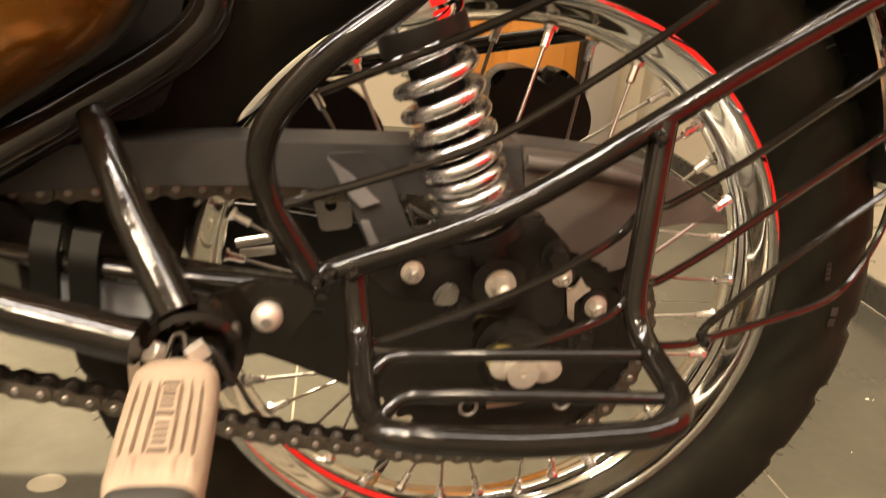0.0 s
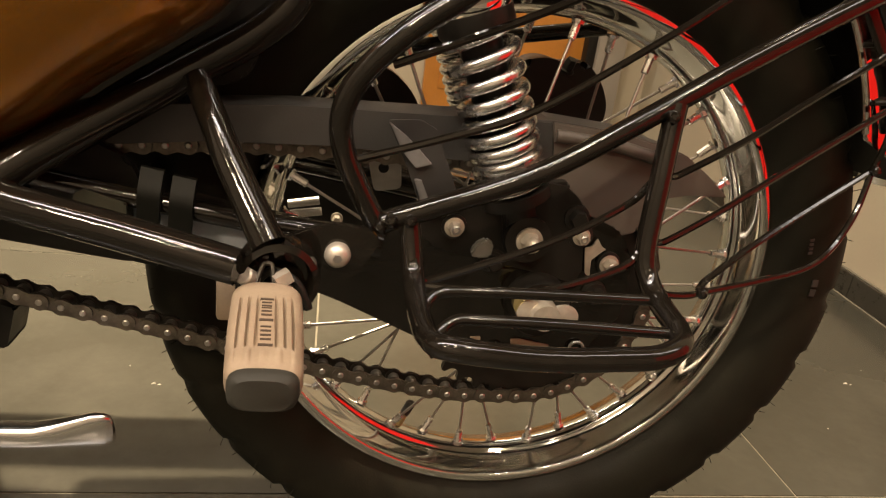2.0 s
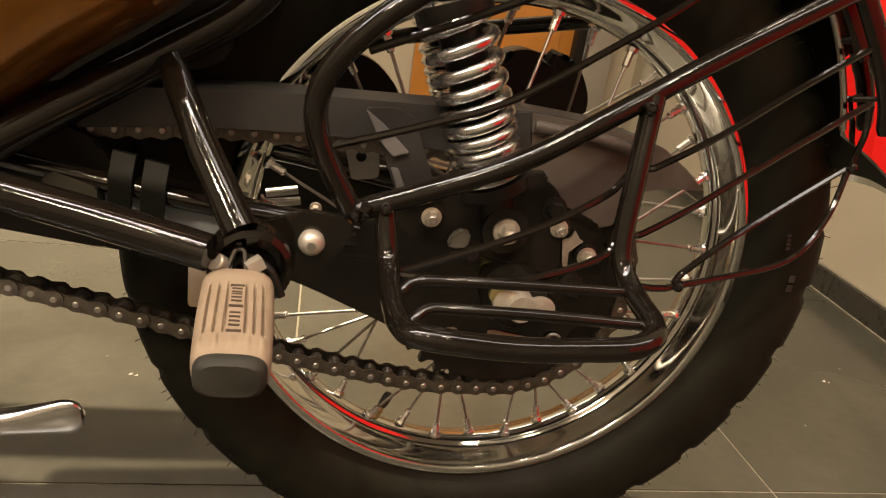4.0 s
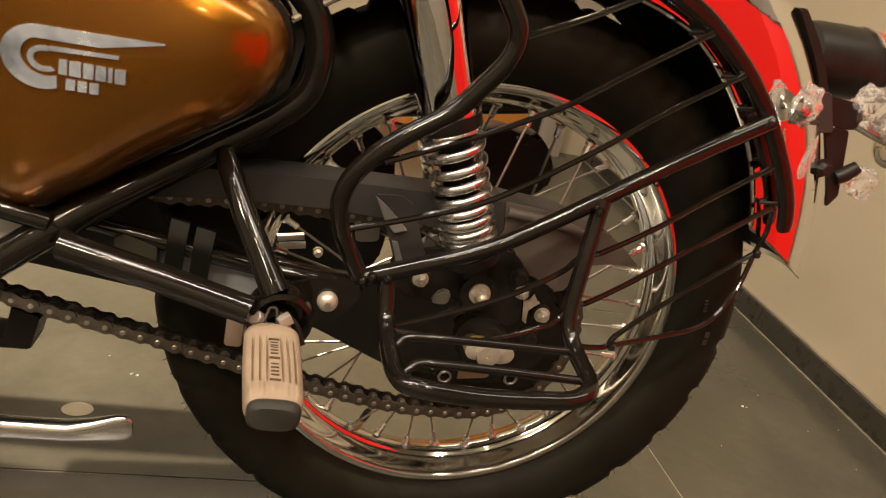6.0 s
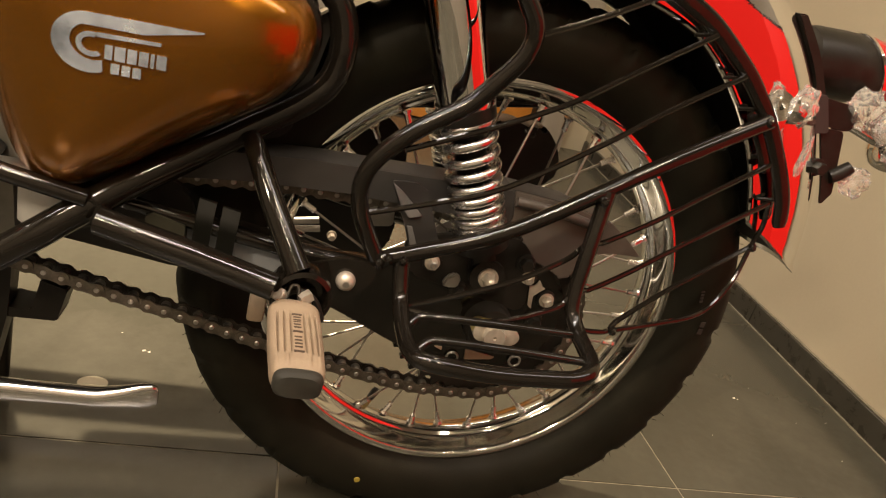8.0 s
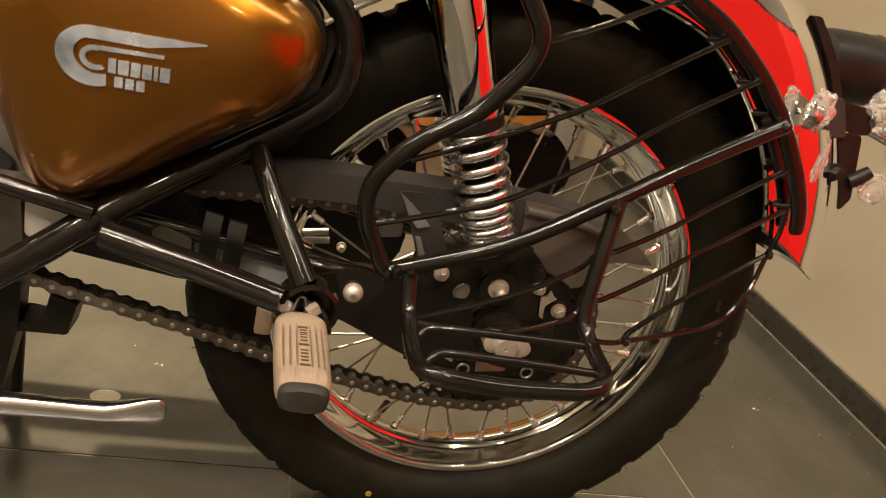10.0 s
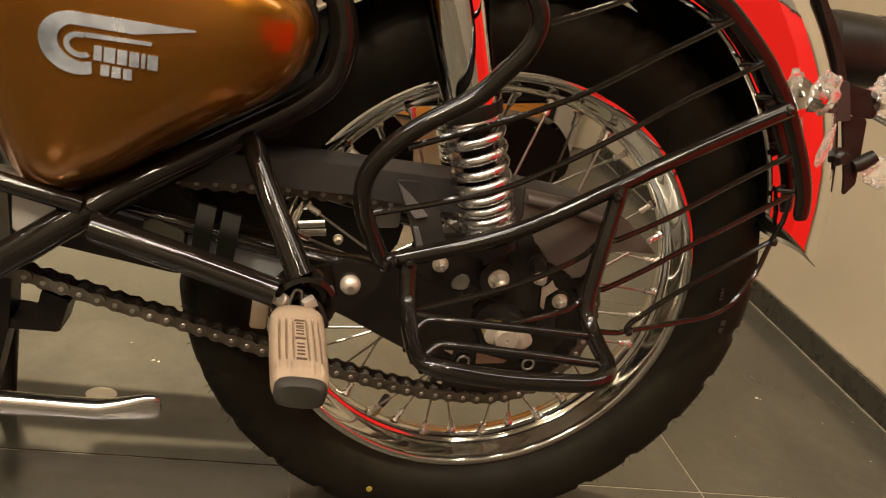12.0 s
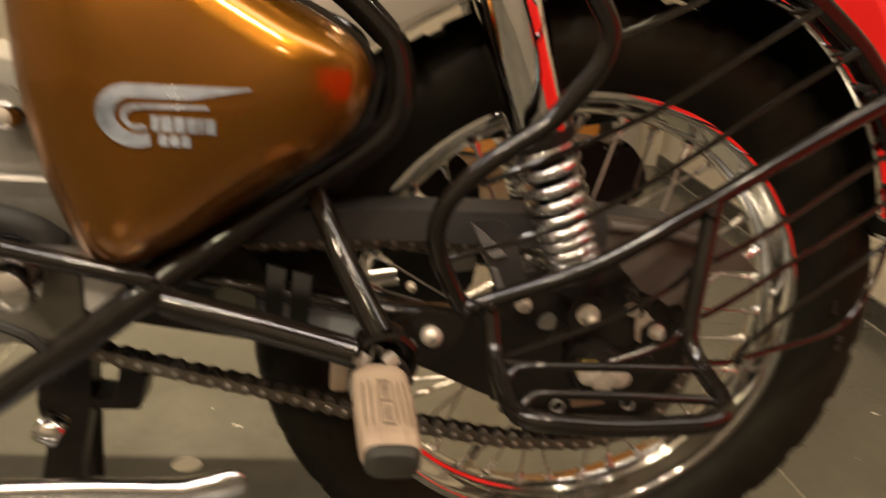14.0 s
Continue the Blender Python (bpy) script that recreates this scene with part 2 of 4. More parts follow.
    bmesh.ops.triangulate(b, faces=[f for f in b.faces if len(f.verts) > 4])
    if bm:
        me = bpy.data.meshes.new("tmp")
        b.to_mesh(me)
        bm.from_mesh(me)
        bpy.data.meshes.remove(me)
        b.free()
        return bm
    return b


def round_outline(points, radius, steps=5):
    """An outline in the plane with rounded corners."""
    p = [Vector((a, b, 0)) for a, b in points]
    out = []
    for i, b in enumerate(p):
        a, c = p[i - 1], p[(i + 1) % len(p)]
        u, v = a - b, c - b
        r = min(radius, u.length * 0.45, v.length * 0.45)
        s0, s1 = b + u.normalized() * r, b + v.normalized() * r
        for k in range(steps + 1):
            s = k / steps
            q = (s0 * (1 - s) + b * s) * (1 - s) + (b * (1 - s) + s1 * s) * s
            out.append((q.x, q.y))
    return out


def hex_bolt(centre, radius, length, axis=(0, -1, 0), dome=False):
    """A bolt head with washer; the dome is for an acorn nut."""
    bm = lathe([(radius * 1.35, 0), (radius * 1.35, length * 0.18), (radius * 1.2, length * 0.22)], centre, axis, 24)
    lathe([(radius, length * 0.15), (radius, length * 0.8), (radius * 0.85, length), (0.00001, length)], centre, axis, 6, bm=bm)
    if dome:
        lathe([(radius * 0.82, length * 0.7), (radius * 0.80, length * 1.2), (radius * 0.6, length * 1.55), (radius * 0.25, length * 1.72), (0.00001, length * 1.75)], centre, axis, 20, bm=bm)
    return bm


# ---- the room ----
def wall_x(y):
    return 0.966 + 0.0909 * y


def slab(name, corners, z0, z1, mat, label):
    """An upright slab over a four-cornered footprint."""
    bm = bmesh.new()
    lo = [bm.verts.new((x, y, z0)) for x, y in corners]
    hi = [bm.verts.new((x, y, z1)) for x, y in corners]
    bm.faces.new(lo[::-1]), bm.faces.new(hi)
    for i in range(4):
        bm.faces.new((lo[i], lo[(i + 1) % 4], hi[(i + 1) % 4], hi[i]))
    return tagged(link(name, bm, mat, False), label, "wall", kind="structure")


H = 2.72
slab("wall_right", [(wall_x(-0.30), -0.30), (wall_x(-0.30) + 0.15, -0.30), (wall_x(2.4) + 0.15, 2.4), (wall_x(2.4), 2.4)], 0, H, M["wall"], "plain beige painted wall above a dark skirting")
slab("wall_return", [(wall_x(-0.30) + 0.152, -0.30), (2.6, -0.30), (2.6, -0.15), (wall_x(-0.30) + 0.152, -0.15)], 0, H, M["wall"], "unseen plain beige wall added round the corner")
slab("wall_far_right", [(2.6, -3.15), (2.75, -3.15), (2.75, -0.15), (2.6, -0.15)], 0, H, M["grey"], "unseen plain wall added to close the room")
slab("wall_back", [(-3.2, 2.4), (wall_x(2.4), 2.4), (wall_x(2.4), 2.55), (-3.2, 2.55)], 0, H, M["wall"], "plain beige painted wall behind the motorcycle")
slab("wall_left", [(-3.35, -3), (-3.2, -3), (-3.2, 2.4), (-3.35, 2.4)], 0, H, M["grey"], "unseen plain wall added to close the room")
slab("wall_front", [(-3.2, -3.15), (2.598, -3.15), (2.598, -3), (-3.2, -3)], 0, H, M["grey"], "unseen plain wall added to close the room")
tagged(link("ceiling", block(-3.3, 2.7, -3.1, 2.5, H, H + 0.12), M["ceiling"], False), "unseen plain grey ceiling added to close the room", "ceiling", kind="structure")

# dark skirting along the right wall, in lengths with fine joints and a pale bead of grout on top
skirt = tagged(new("baseboard"), "dark granite skirting strip along the beige wall", "skirting", kind="structure")
edges = [-0.30, 0.09, 0.73, 1.48, 2.38]
for y0, y1 in zip(edges, edges[1:]):
    bm = bmesh.new()
    foot = [(wall_x(y0 + 0.001) - 0.012, y0 + 0.001), (wall_x(y1 - 0.001) - 0.012, y1 - 0.001), (wall_x(y1) + 0.002, y1 - 0.001), (wall_x(y0) + 0.002, y0 + 0.001)]
    lo = [bm.verts.new((x, y, 0.003)) for x, y in foot]
    hi = [bm.verts.new((x, y, 0.057)) for x, y in foot]
    bm.faces.new(lo[::-1]), bm.faces.new(hi)
    for i in range(4):
        bm.faces.new((lo[i], lo[(i + 1) % 4], hi[(i + 1) % 4], hi[i]))
    bmesh.ops.bevel(bm, geom=bm.edges[:], offset=0.0012, segments=1, affect="EDGES")
    part("skirting_length", bm, M["skirting"], skirt, smooth=False)
bead = [(wall_x(y) - 0.003, y, 0.058 + 0.0015 * noise.noise((y * 9, 0, 0))) for y in np.linspace(-0.29, 2.38, 90)]
part("grout_bead", tube(bead, 0.0032, 6), M["grout"], skirt, "uneven pale bead of grout")
foot_bead = [(wall_x(y) - 0.014, y, 0.0015) for y in np.linspace(-0.29, 2.38, 40)]
part("floor_joint", tube(foot_bead, 0.0024, 6), M["grout"], skirt, "pale joint at the floor")

# wooden door and grey post at the back
door = tagged(new("door_1"), "orange varnished wooden door in the back wall", "door", kind="structure")
part("door_leaf", block(0.20, 0.86, 2.352, 2.392, 0.01, 2.05, 0.003), M["wood"], door)
for x0, x1, z0, z1 in ((0.26, 0.50, 0.15, 0.95), (0.56, 0.80, 0.15, 0.95), (0.26, 0.50, 1.1, 1.9), (0.56, 0.80, 1.1, 1.9)):
    part("door_panel", block(x0, x1, 2.342, 2.3515, z0, z1, 0.004), M["wood"], door)
post = tagged(new("trim"), "grey painted post beside the wooden door", "post", kind="structure")
part("post", block(0.90, 1.02, 2.28, 2.395, 0.0, H, 0.004), M["grey"], post)
part("bracket", block(0.86, 0.899, 2.30, 2.395, 0.0, 2.2, 0.003), M["satin"], post, "black door jamb")

# unseen glowing red board beside the camera, added for the chrome's red reflections
board = tagged(new("red_glow_board"), "unseen glowing red board added for the red reflections in the chrome", "sign")
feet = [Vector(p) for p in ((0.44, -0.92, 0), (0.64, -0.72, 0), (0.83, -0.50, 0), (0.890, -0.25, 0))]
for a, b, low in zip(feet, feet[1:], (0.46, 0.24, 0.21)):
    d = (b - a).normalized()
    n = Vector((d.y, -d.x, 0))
    for name, mat, off, z0, z1, t, label in (("red_panel", "red", 0.0, low, 0.97, 0.012, "glowing red panel"), ("back_frame", "satin", 0.014, low, 0.99, 0.012, "black frame"), ("foot", "satin", 0.03, 0.0, 0.0195, 0.08, "black foot")):
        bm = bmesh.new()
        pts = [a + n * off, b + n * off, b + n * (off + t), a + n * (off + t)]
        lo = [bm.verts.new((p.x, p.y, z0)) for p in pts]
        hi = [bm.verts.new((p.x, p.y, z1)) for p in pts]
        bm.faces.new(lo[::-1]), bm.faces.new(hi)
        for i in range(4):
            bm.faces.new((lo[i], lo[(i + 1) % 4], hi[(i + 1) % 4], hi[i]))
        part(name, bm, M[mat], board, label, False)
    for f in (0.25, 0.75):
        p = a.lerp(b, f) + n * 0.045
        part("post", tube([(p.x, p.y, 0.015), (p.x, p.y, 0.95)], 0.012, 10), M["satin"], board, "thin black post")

# ---- the motorcycle ----
bike = tagged(new("motorcycle"), "copper brown motorcycle with chrome fender and spoked rear wheel", "motorcycle")
YC = 0.033
AX = Vector((0, YC, 0.3233))


def on_wheel(radius, degrees, y=YC):
    a = radians(degrees)
    return Vector((radius * math.cos(a), y, AX.z + radius * math.sin(a)))


# rear wheel
def tyre_notch(k, i):
    return -0.0045 if k % 14 < 3 and i in (5, 6, 7, 11, 12, 13) else (-0.005 if k % 14 in (7, 8, 9) and i in (8, 9, 10) else 0)


section = [(0.2375, -0.028), (0.2445, -0.0335), (0.2510, -0.0420), (0.262, -0.0505), (0.284, -0.058), (0.303, -0.055), (0.315, -0.047), (0.3235, -0.033), (0.3285, -0.016), (0.330, 0),
           (0.3285, 0.016), (0.3235, 0.033), (0.315, 0.047), (0.303, 0.055), (0.284, 0.058), (0.262, 0.0505), (0.2510, 0.0420), (0.2445, 0.0335), (0.2375, 0.028)]
bm = lathe(section, AX, seg=392, closed=True, bump=tyre_notch)
for v in bm.verts:
    v.co.z = max(v.co.z, 0.0006)
tyre = part("tyre", bm, M["rubber"], bike, "black road tyre with moulding whiskers")
random.seed(4)
bm = bmesh.new()
for k in range(120):
    a = k * 3 + random.uniform(-1, 1)
    r, y = random.choice(((0.3155, -0.046), (0.321, -0.038), (0.306, -0.0535)))
    p = on_wheel(r, a, YC + y)
    out = (on_wheel(1, a) - AX) * 0.8 + Vector((0, -0.6, 0))
    out = (out + Vector((random.uniform(-.5, .5), random.uniform(-.3, .3), random.uniform(-.5, .5)))).normalized()
    if p.z + out.z * 0.012 > 0.003:
        tube([p - out * 0.002, p + out * random.uniform(0.003, 0.008)], 0.0004, 4, bm)
tagged(part("moulding_fringe", bm, M["rubber"], tyre), "thin rubber moulding whiskers", kind="stuff")
# balance dot and worn marks on the side wall
spot = on_wheel(0.279, 252, YC - 0.0577)
part("dot", lathe([(0.0038, 0), (0.0035, 0.0009), (0.00001, 0.001)], spot, (0, -1, 0), 16), M["dot"], tyre, "yellow balance dot")


def side_bars(degrees, radius, count, wide, high, step):
    for i in range(count):
        p = on_wheel(radius, degrees + i * step, YC - 0.0584)
        t = (on_wheel(1, degrees + i * step + 90) - AX).normalized()
        u = (on_wheel(1, degrees + i * step) - AX).normalized()
        b = bmesh.new()
        q = [p - t * wide / 2 - u * high / 2, p + t * wide / 2 - u * high / 2, p + t * wide / 2 + u * high / 2, p - t * wide / 2 + u * high / 2]
        lo = [b.verts.new(c) for c in q]
        hi = [b.verts.new(c + Vector((0, -0.0008, 0))) for c in q]
        b.faces.new(hi), b.faces.new(lo[::-1])
        for j in range(4):
            b.faces.new((lo[j], lo[(j + 1) % 4], hi[(j + 1) % 4], hi[j]))
        part("side_mark", b, M["pale"], tyre, "pale worn moulded marking", False)


side_bars(0.5, 0.2825, 2, 0.007, 0.006, 2.0)
side_bars(9.0, 0.270, 4, 0.0025, 0.004, 0.9)

half = [(0.2435, -0.0325), (0.2428, -0.0342), (0.2410, -0.0348), (0.2380, -0.0348), (0.2352, -0.0344), (0.2338, -0.0335), (0.2329, -0.0318), (0.2304, -0.0258), (0.2280, -0.0198), (0.2256, -0.0140), (0.2246, -0.0122), (0.2232, -0.0108),
        (0.2212, -0.0092), (0.2192, -0.0070), (0.2178, -0.0040)]
rim_profile = half + [(0.2172, 0.0)] + [(r, -y) for r, y in half[::-1]] + [(0.2405, 0.0295), (0.2385, 0.0245), (0.2365, 0.0), (0.2385, -0.0245), (0.2405, -0.0295)]
wheel = part("wheel", lathe(rim_profile, AX, seg=128, closed=True), M["rim"], bike, "chrome spoked rim")
hub = part("hub", lathe([(0.014, -0.052), (0.030, -0.052), (0.046, -0.044), (0.047, -0.038), (0.034, -0.034), (0.028, 0.0), (0.034, 0.034), (0.062, 0.038), (0.064, 0.046), (0.058, 0.060), (0.014, 0.062)],
                         AX, seg=48), M["alloy"], wheel, "cast alloy hub")
for k in range(36):
    a = k * 10 + 4
    near = k % 2 == 0
    lean = 52 if (k // 2) % 2 == 0 else -52
    start = on_wheel(0.043 if near else 0.058, a + lean, YC + (-0.041 if near else 0.042))
    end = on_wheel(0.2150, a, YC + (-0.004 if near else 0.004))
    d = (start - end).normalized()
    part("spoke", tube([start, end], 0.0015, 8), M["spoke"], wheel)
    n0 = end - d * 0.002
    part("nipple", tube([n0, n0 + d * 0.003, n0 + d * 0.0031, n0 + d * 0.016, n0 + d * 0.017], [0.0062, 0.0056, 0.0037, 0.0035, 0.0022], 8), M["spring"], wheel)
valve = part("valve", lathe([(0.0045, 0), (0.0045, 0.010), (0.0036, 0.011), (0.0036, 0.016)], on_wheel(0.2165, 246), AX - on_wheel(1, 246), 14), M["brass"], wheel, "brass valve stem")
part("valve_cap", lathe([(0.0048, 0.0), (0.0050, 0.012), (0.0042, 0.0145), (0.00001, 0.015)], on_wheel(0.202, 246), AX - on_wheel(1, 246), 14), M["grip"], valve, "black plastic cap")

# rear sprocket
teeth = 38
YCH = -0.045
bm = bmesh.new()
ring = []
for k in range(teeth * 6):
    ph = (k % 6)
    r = (0.0985, 0.1005, 0.1065, 0.1065, 0.1005, 0.0985)[ph]
    a = 2 * math.pi * k / (teeth * 6)
    ring.append((r * math.cos(a), r * math.sin(a)))
outer0 = [bm.verts.new((x, YCH - 0.0035, AX.z + z)) for x, z in ring]
outer1 = [bm.verts.new((x, YCH + 0.0035, AX.z + z)) for x, z in ring]
inner0 = [bm.verts.new((0.036 * math.cos(2 * math.pi * k / len(ring)), YCH - 0.0035, AX.z + 0.036 * math.sin(2 * math.pi * k / len(ring)))) for k in range(len(ring))]
inner1 = [bm.verts.new(v.co + Vector((0, 0.007, 0))) for v in inner0]
for k in range(len(ring)):
    j = (k + 1) % len(ring)
    for p, q in ((outer0, outer1), (outer1, inner1), (inner1, inner0), (inner0, outer0)):
        bm.faces.new((p[k], p[j], q[j], q[k]))
part("sprocket", bm, M["satin"], wheel, "black toothed rear sprocket", False)

# drive chain: links along the lower run, round the sprocket and back along the upper run
lower = spline([Vector((x, YCH, z)) for x, z in ((-0.60, 0.352), (-0.52, 0.325), (-0.444, 0.304), (-0.365, 0.2845), (-0.300, 0.270), (-0.226, 0.251), (-0.153, 0.2345), (-0.068, 0.2200), (-0.018, 0.2185))], 10)
arc = [on_wheel(0.1045, a, YCH) for a in range(-90, 94, 4)]
upper = [Vector((x, YCH, z)) for x, z in ((-0.05, 0.428), (-0.225, 0.4265), (-0.311, 0.419), (-0.45, 0.409), (-0.60, 0.398))]
run = lower + arc + upper


def along(path, step):
    """Even steps along a line."""
    out, left = [path[0]], step
    for p, q in zip(path, path[1:]):
        seg, done = (q - p).length, 0.0
        while seg - done >= left:
            done += left
            out.append(p.lerp(q, done / seg))
            left = step
        left -= seg - done
    return out


PITCH = 0.01588
beads = along(run, PITCH)


def link_plate(bm, y0, y1, r, waist):
    out = []
    for cx, a0 in ((0, 90), (PITCH, -90)):
        out += [(cx + r * math.cos(radians(a0 + s * 22.5)), r * math.sin(radians(a0 + s * 22.5))) for s in range(9)]
        out.append((PITCH / 2, -waist if cx == 0 else waist))
    return plate(out, y0, y1, 0, bm)


chain = part("chain", tube([beads[0] - Vector((0.02, 0, 0)), beads[0]], 0.004, 8), M["chain_dark"], bike, "steel drive chain")
meshes = []
for kind, (ya, yb) in enumerate(((0.0052, 0.0069), (0.0072, 0.0090))):
    group = []
    bm = link_plate(bmesh.new(), -yb, -ya, 0.0070, 0.0048)
    me = bpy.data.meshes.new("near_plate")
    bmesh.ops.recalc_face_normals(bm, faces=bm.faces)
    bm.to_mesh(me), bm.free()
    me.materials.append(M["chain"])
    group.append(("near_plate", me))
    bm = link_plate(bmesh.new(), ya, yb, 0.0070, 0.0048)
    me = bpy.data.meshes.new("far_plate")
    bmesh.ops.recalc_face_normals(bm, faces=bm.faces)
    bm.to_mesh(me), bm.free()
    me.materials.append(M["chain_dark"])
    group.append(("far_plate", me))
    meshes.append(group)
bm = lathe([(0.00001, -0.0102), (0.0018, -0.0102), (0.0026, -0.0096), (0.0026, -0.0052), (0.0049, -0.0051), (0.0049, 0.0051), (0.0026, 0.0052), (0.0026, 0.0098), (0.00001, 0.0098)], (0, 0, 0), seg=12)
pin_mesh = bpy.data.meshes.new("pin")
bmesh.ops.recalc_face_normals(bm, faces=bm.faces)
bm.to_mesh(pin_mesh), bm.free()
pin_mesh.materials.append(M["alloy"])
pin_mesh.polygons.foreach_set("use_smooth", [True] * len(pin_mesh.polygons))
pin_mesh.set_sharp_from_angle(angle=radians(35))
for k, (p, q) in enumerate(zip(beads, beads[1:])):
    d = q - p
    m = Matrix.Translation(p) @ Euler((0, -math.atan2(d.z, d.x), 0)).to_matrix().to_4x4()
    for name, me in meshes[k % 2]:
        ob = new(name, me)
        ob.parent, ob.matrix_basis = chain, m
    ob = new("pin", pin_mesh)
    ob.parent, ob.matrix_basis = chain, m

# swing arm
arm = part("swingarm", plate(round_outline([(-0.300, 0.392), (-0.180, 0.372), (-0.125, 0.372), (-0.060, 0.402), (0.020, 0.402), (0.066, 0.384), (0.075, 0.345), (0.070, 0.290), (0.020, 0.270), (-0.090, 0.280), (-0.170, 0.316), (-0.285, 0.352)], 0.02),
                             -0.0700, -0.0545, 0.005), M["black"], bike, "gloss black swing arm")
part("arm_tube", tube([(-0.56, -0.085, 0.432), (-0.340, -0.085, 0.3950), (-0.2650, -0.085, 0.3830), (-0.2336, -0.084, 0.3785), (-0.165, -0.08, 0.369), (-0.135, -0.078, 0.365)], [0.0070, 0.0070, 0.0070, 0.0075, 0.0115, 0.0110], 18), M["black"], arm)
part("lower_plate", plate(round_outline([(-0.56, 0.455), (-0.40, 0.445), (-0.315, 0.412), (-0.30, 0.372), (-0.27, 0.345), (-0.315, 0.333), (-0.412, 0.346), (-0.56, 0.362)], 0.01), -0.066, -0.058, 0.002), M["satin"], arm)
part("far_arm", tube([(-0.56, 0.145, 0.40), (-0.2, 0.145, 0.37), (0.07, 0.145, 0.33)], 0.018), M["black"], arm)
part("far_panel", plate(round_outline([(-0.47, 0.50), (-0.12, 0.468), (-0.085, 0.435), (-0.075, 0.34), (-0.082, 0.278), (-0.128, 0.264), (-0.22, 0.281), (-0.36, 0.305), (-0.47, 0.32)], 0.02), 0.165, 0.180, 0.004), M["satin"], arm, "black filler panel added to darken the gaps behind the wheel")
part("silencer", tube([(-0.90, 0.235, 0.27), (-0.60, 0.235, 0.30), (-0.170, 0.235, 0.322), (-0.150, 0.235, 0.323)], [0.036, 0.042, 0.042, 0.034], 24), M["satin"], arm, "dark silencer on the far side, placed to cast the floor shadow")
part("silencer_ring", lathe([(0.043, -0.008), (0.0445, -0.006), (0.0445, 0.006), (0.043, 0.008)], (-0.215, 0.235, 0.320), (1, 0, 0.05), 32), M["chrome"], arm)
part("pivot_block", block(-0.47, -0.30, 0.0, 0.15, 0.375, 0.470, 0.01), M["satin"], arm)
part("cross_tube", tube([(-0.40, -0.085, 0.385), (-0.40, 0.15, 0.385)], 0.02), M["black"], arm)
part("axle_block", lathe([(0.026, 0.0), (0.026, 0.014), (0.023, 0.0195)], (-0.004, -0.0690, 0.3225), (0, -1, 0), 32), M["satin"], arm, "black axle adjuster")
oval = lathe([(0.006, 0), (0.0100, 0.0005), (0.0100, 0.0035), (0.0085, 0.0042)], (0.0150, -0.0885, 0.3190), (0, -1, 0), 28)
for v in oval.verts:
    v.co.x = 0.0150 + (v.co.x - 0.0150) * 1.25
part("axle_washer", oval, M["steel"], arm, "pale zinc lock washer")
part("axle_nut", lathe([(0.0118, 0.0), (0.0118, 0.014), (0.0110, 0.0160), (0.0022, 0.0160), (0.0020, 0.0140), (0.00001, 0.0140)], (-0.0037, -0.0885, 0.3230), (0, -1, 0), 32), M["steel"], arm, "pale zinc axle end with a centre mark")
part("axle_collar", lathe([(0.006, 0), (0.0105, 0.0005), (0.0105, 0.0085), (0.0085, 0.0095)], (-0.0150, -0.0885, 0.3245), (0, -1, 0), 24), M["steel"], arm, "pale zinc spacer")
part("axle_collar", lathe([(0.005, 0), (0.0085, 0.0005), (0.0085, 0.0060), (0.0070, 0.0070)], (-0.0205, -0.0885, 0.3300), (0, -1, 0), 24), M["brass"], arm, "yellowish zinc spacer")
part("axle_clip", plate([(-0.0301, 0.3383), (-0.0210, 0.3428), (-0.0108, 0.3421), (-0.0113, 0.3388), (-0.0233, 0.3362)], -0.101, -0.098, 0.0006), M["brass"], arm, "yellowish zinc clip")
part("pale_strip", plate([(-0.0184, 0.2867), (-0.0124, 0.2872), (0.0159, 0.2824), (0.0126, 0.2791), (-0.0169, 0.2748)], -0.0725, -0.0702, 0.0004), M["tan"], arm, "pale strip")
part("pale_strip", plate([(-0.0533, 0.2866), (-0.0443, 0.2874), (-0.0442, 0.2826)], -0.0725, -0.0702, 0.0004), M["tan"], arm, "pale strip")
for x, z in ((-0.0310, 0.2763), (0.0393, 0.2811)):
    part("ring", tube([(x + 0.0062 * math.cos(a), -0.0730, z + 0.0062 * math.sin(a)) for a in (2 * math.pi * k / 20 for k in range(21))], 0.0014, 6), M["casing"], arm, "small steel ring")
part("lug", plate([(-0.0650, 0.3614), (-0.0625, 0.3703), (-0.0538, 0.3761), (-0.0472, 0.3720), (-0.0485, 0.3605), (-0.0595, 0.3588)], -0.0790, -0.0715, 0.0018), M["casing"], arm, "grey cast lug")
part("star_tab", plate([(0.0282, 0.3726), (0.0345, 0.3739), (0.0374, 0.3811), (0.0419, 0.3741), (0.0462, 0.3724), (0.0400, 0.3683), (0.0348, 0.3627), (0.0375, 0.3474), (0.0326, 0.3506)], -0.0745, -0.0722, 0.0005), M["steel"], arm, "pale pressed steel tab")
for x, z, r, mat in ((-0.0795, 0.3820, 0.0058, "steel"), (0.0166, 0.3969, 0.0075, "satin"), (0.0235, 0.3815, 0.0054, "steel"), (0.0515, 0.3595, 0.0060, "steel"), (-0.0450, 0.356, 0.006, "satin"), (0.045, 0.333, 0.007, "satin")):
    y = -0.0725 if x > 0.01 and z > 0.35 else -0.0735
    bolt = part("bolt", hex_bolt((x, y, z), r, 0.009), M[mat], arm)
    part("bolt_boss", lathe([(0.0105, 0.004), (0.0100, 0.0), (0.0080, -0.001)], (x, y, z), (0, 1, 0), 20), M["satin"], bolt)
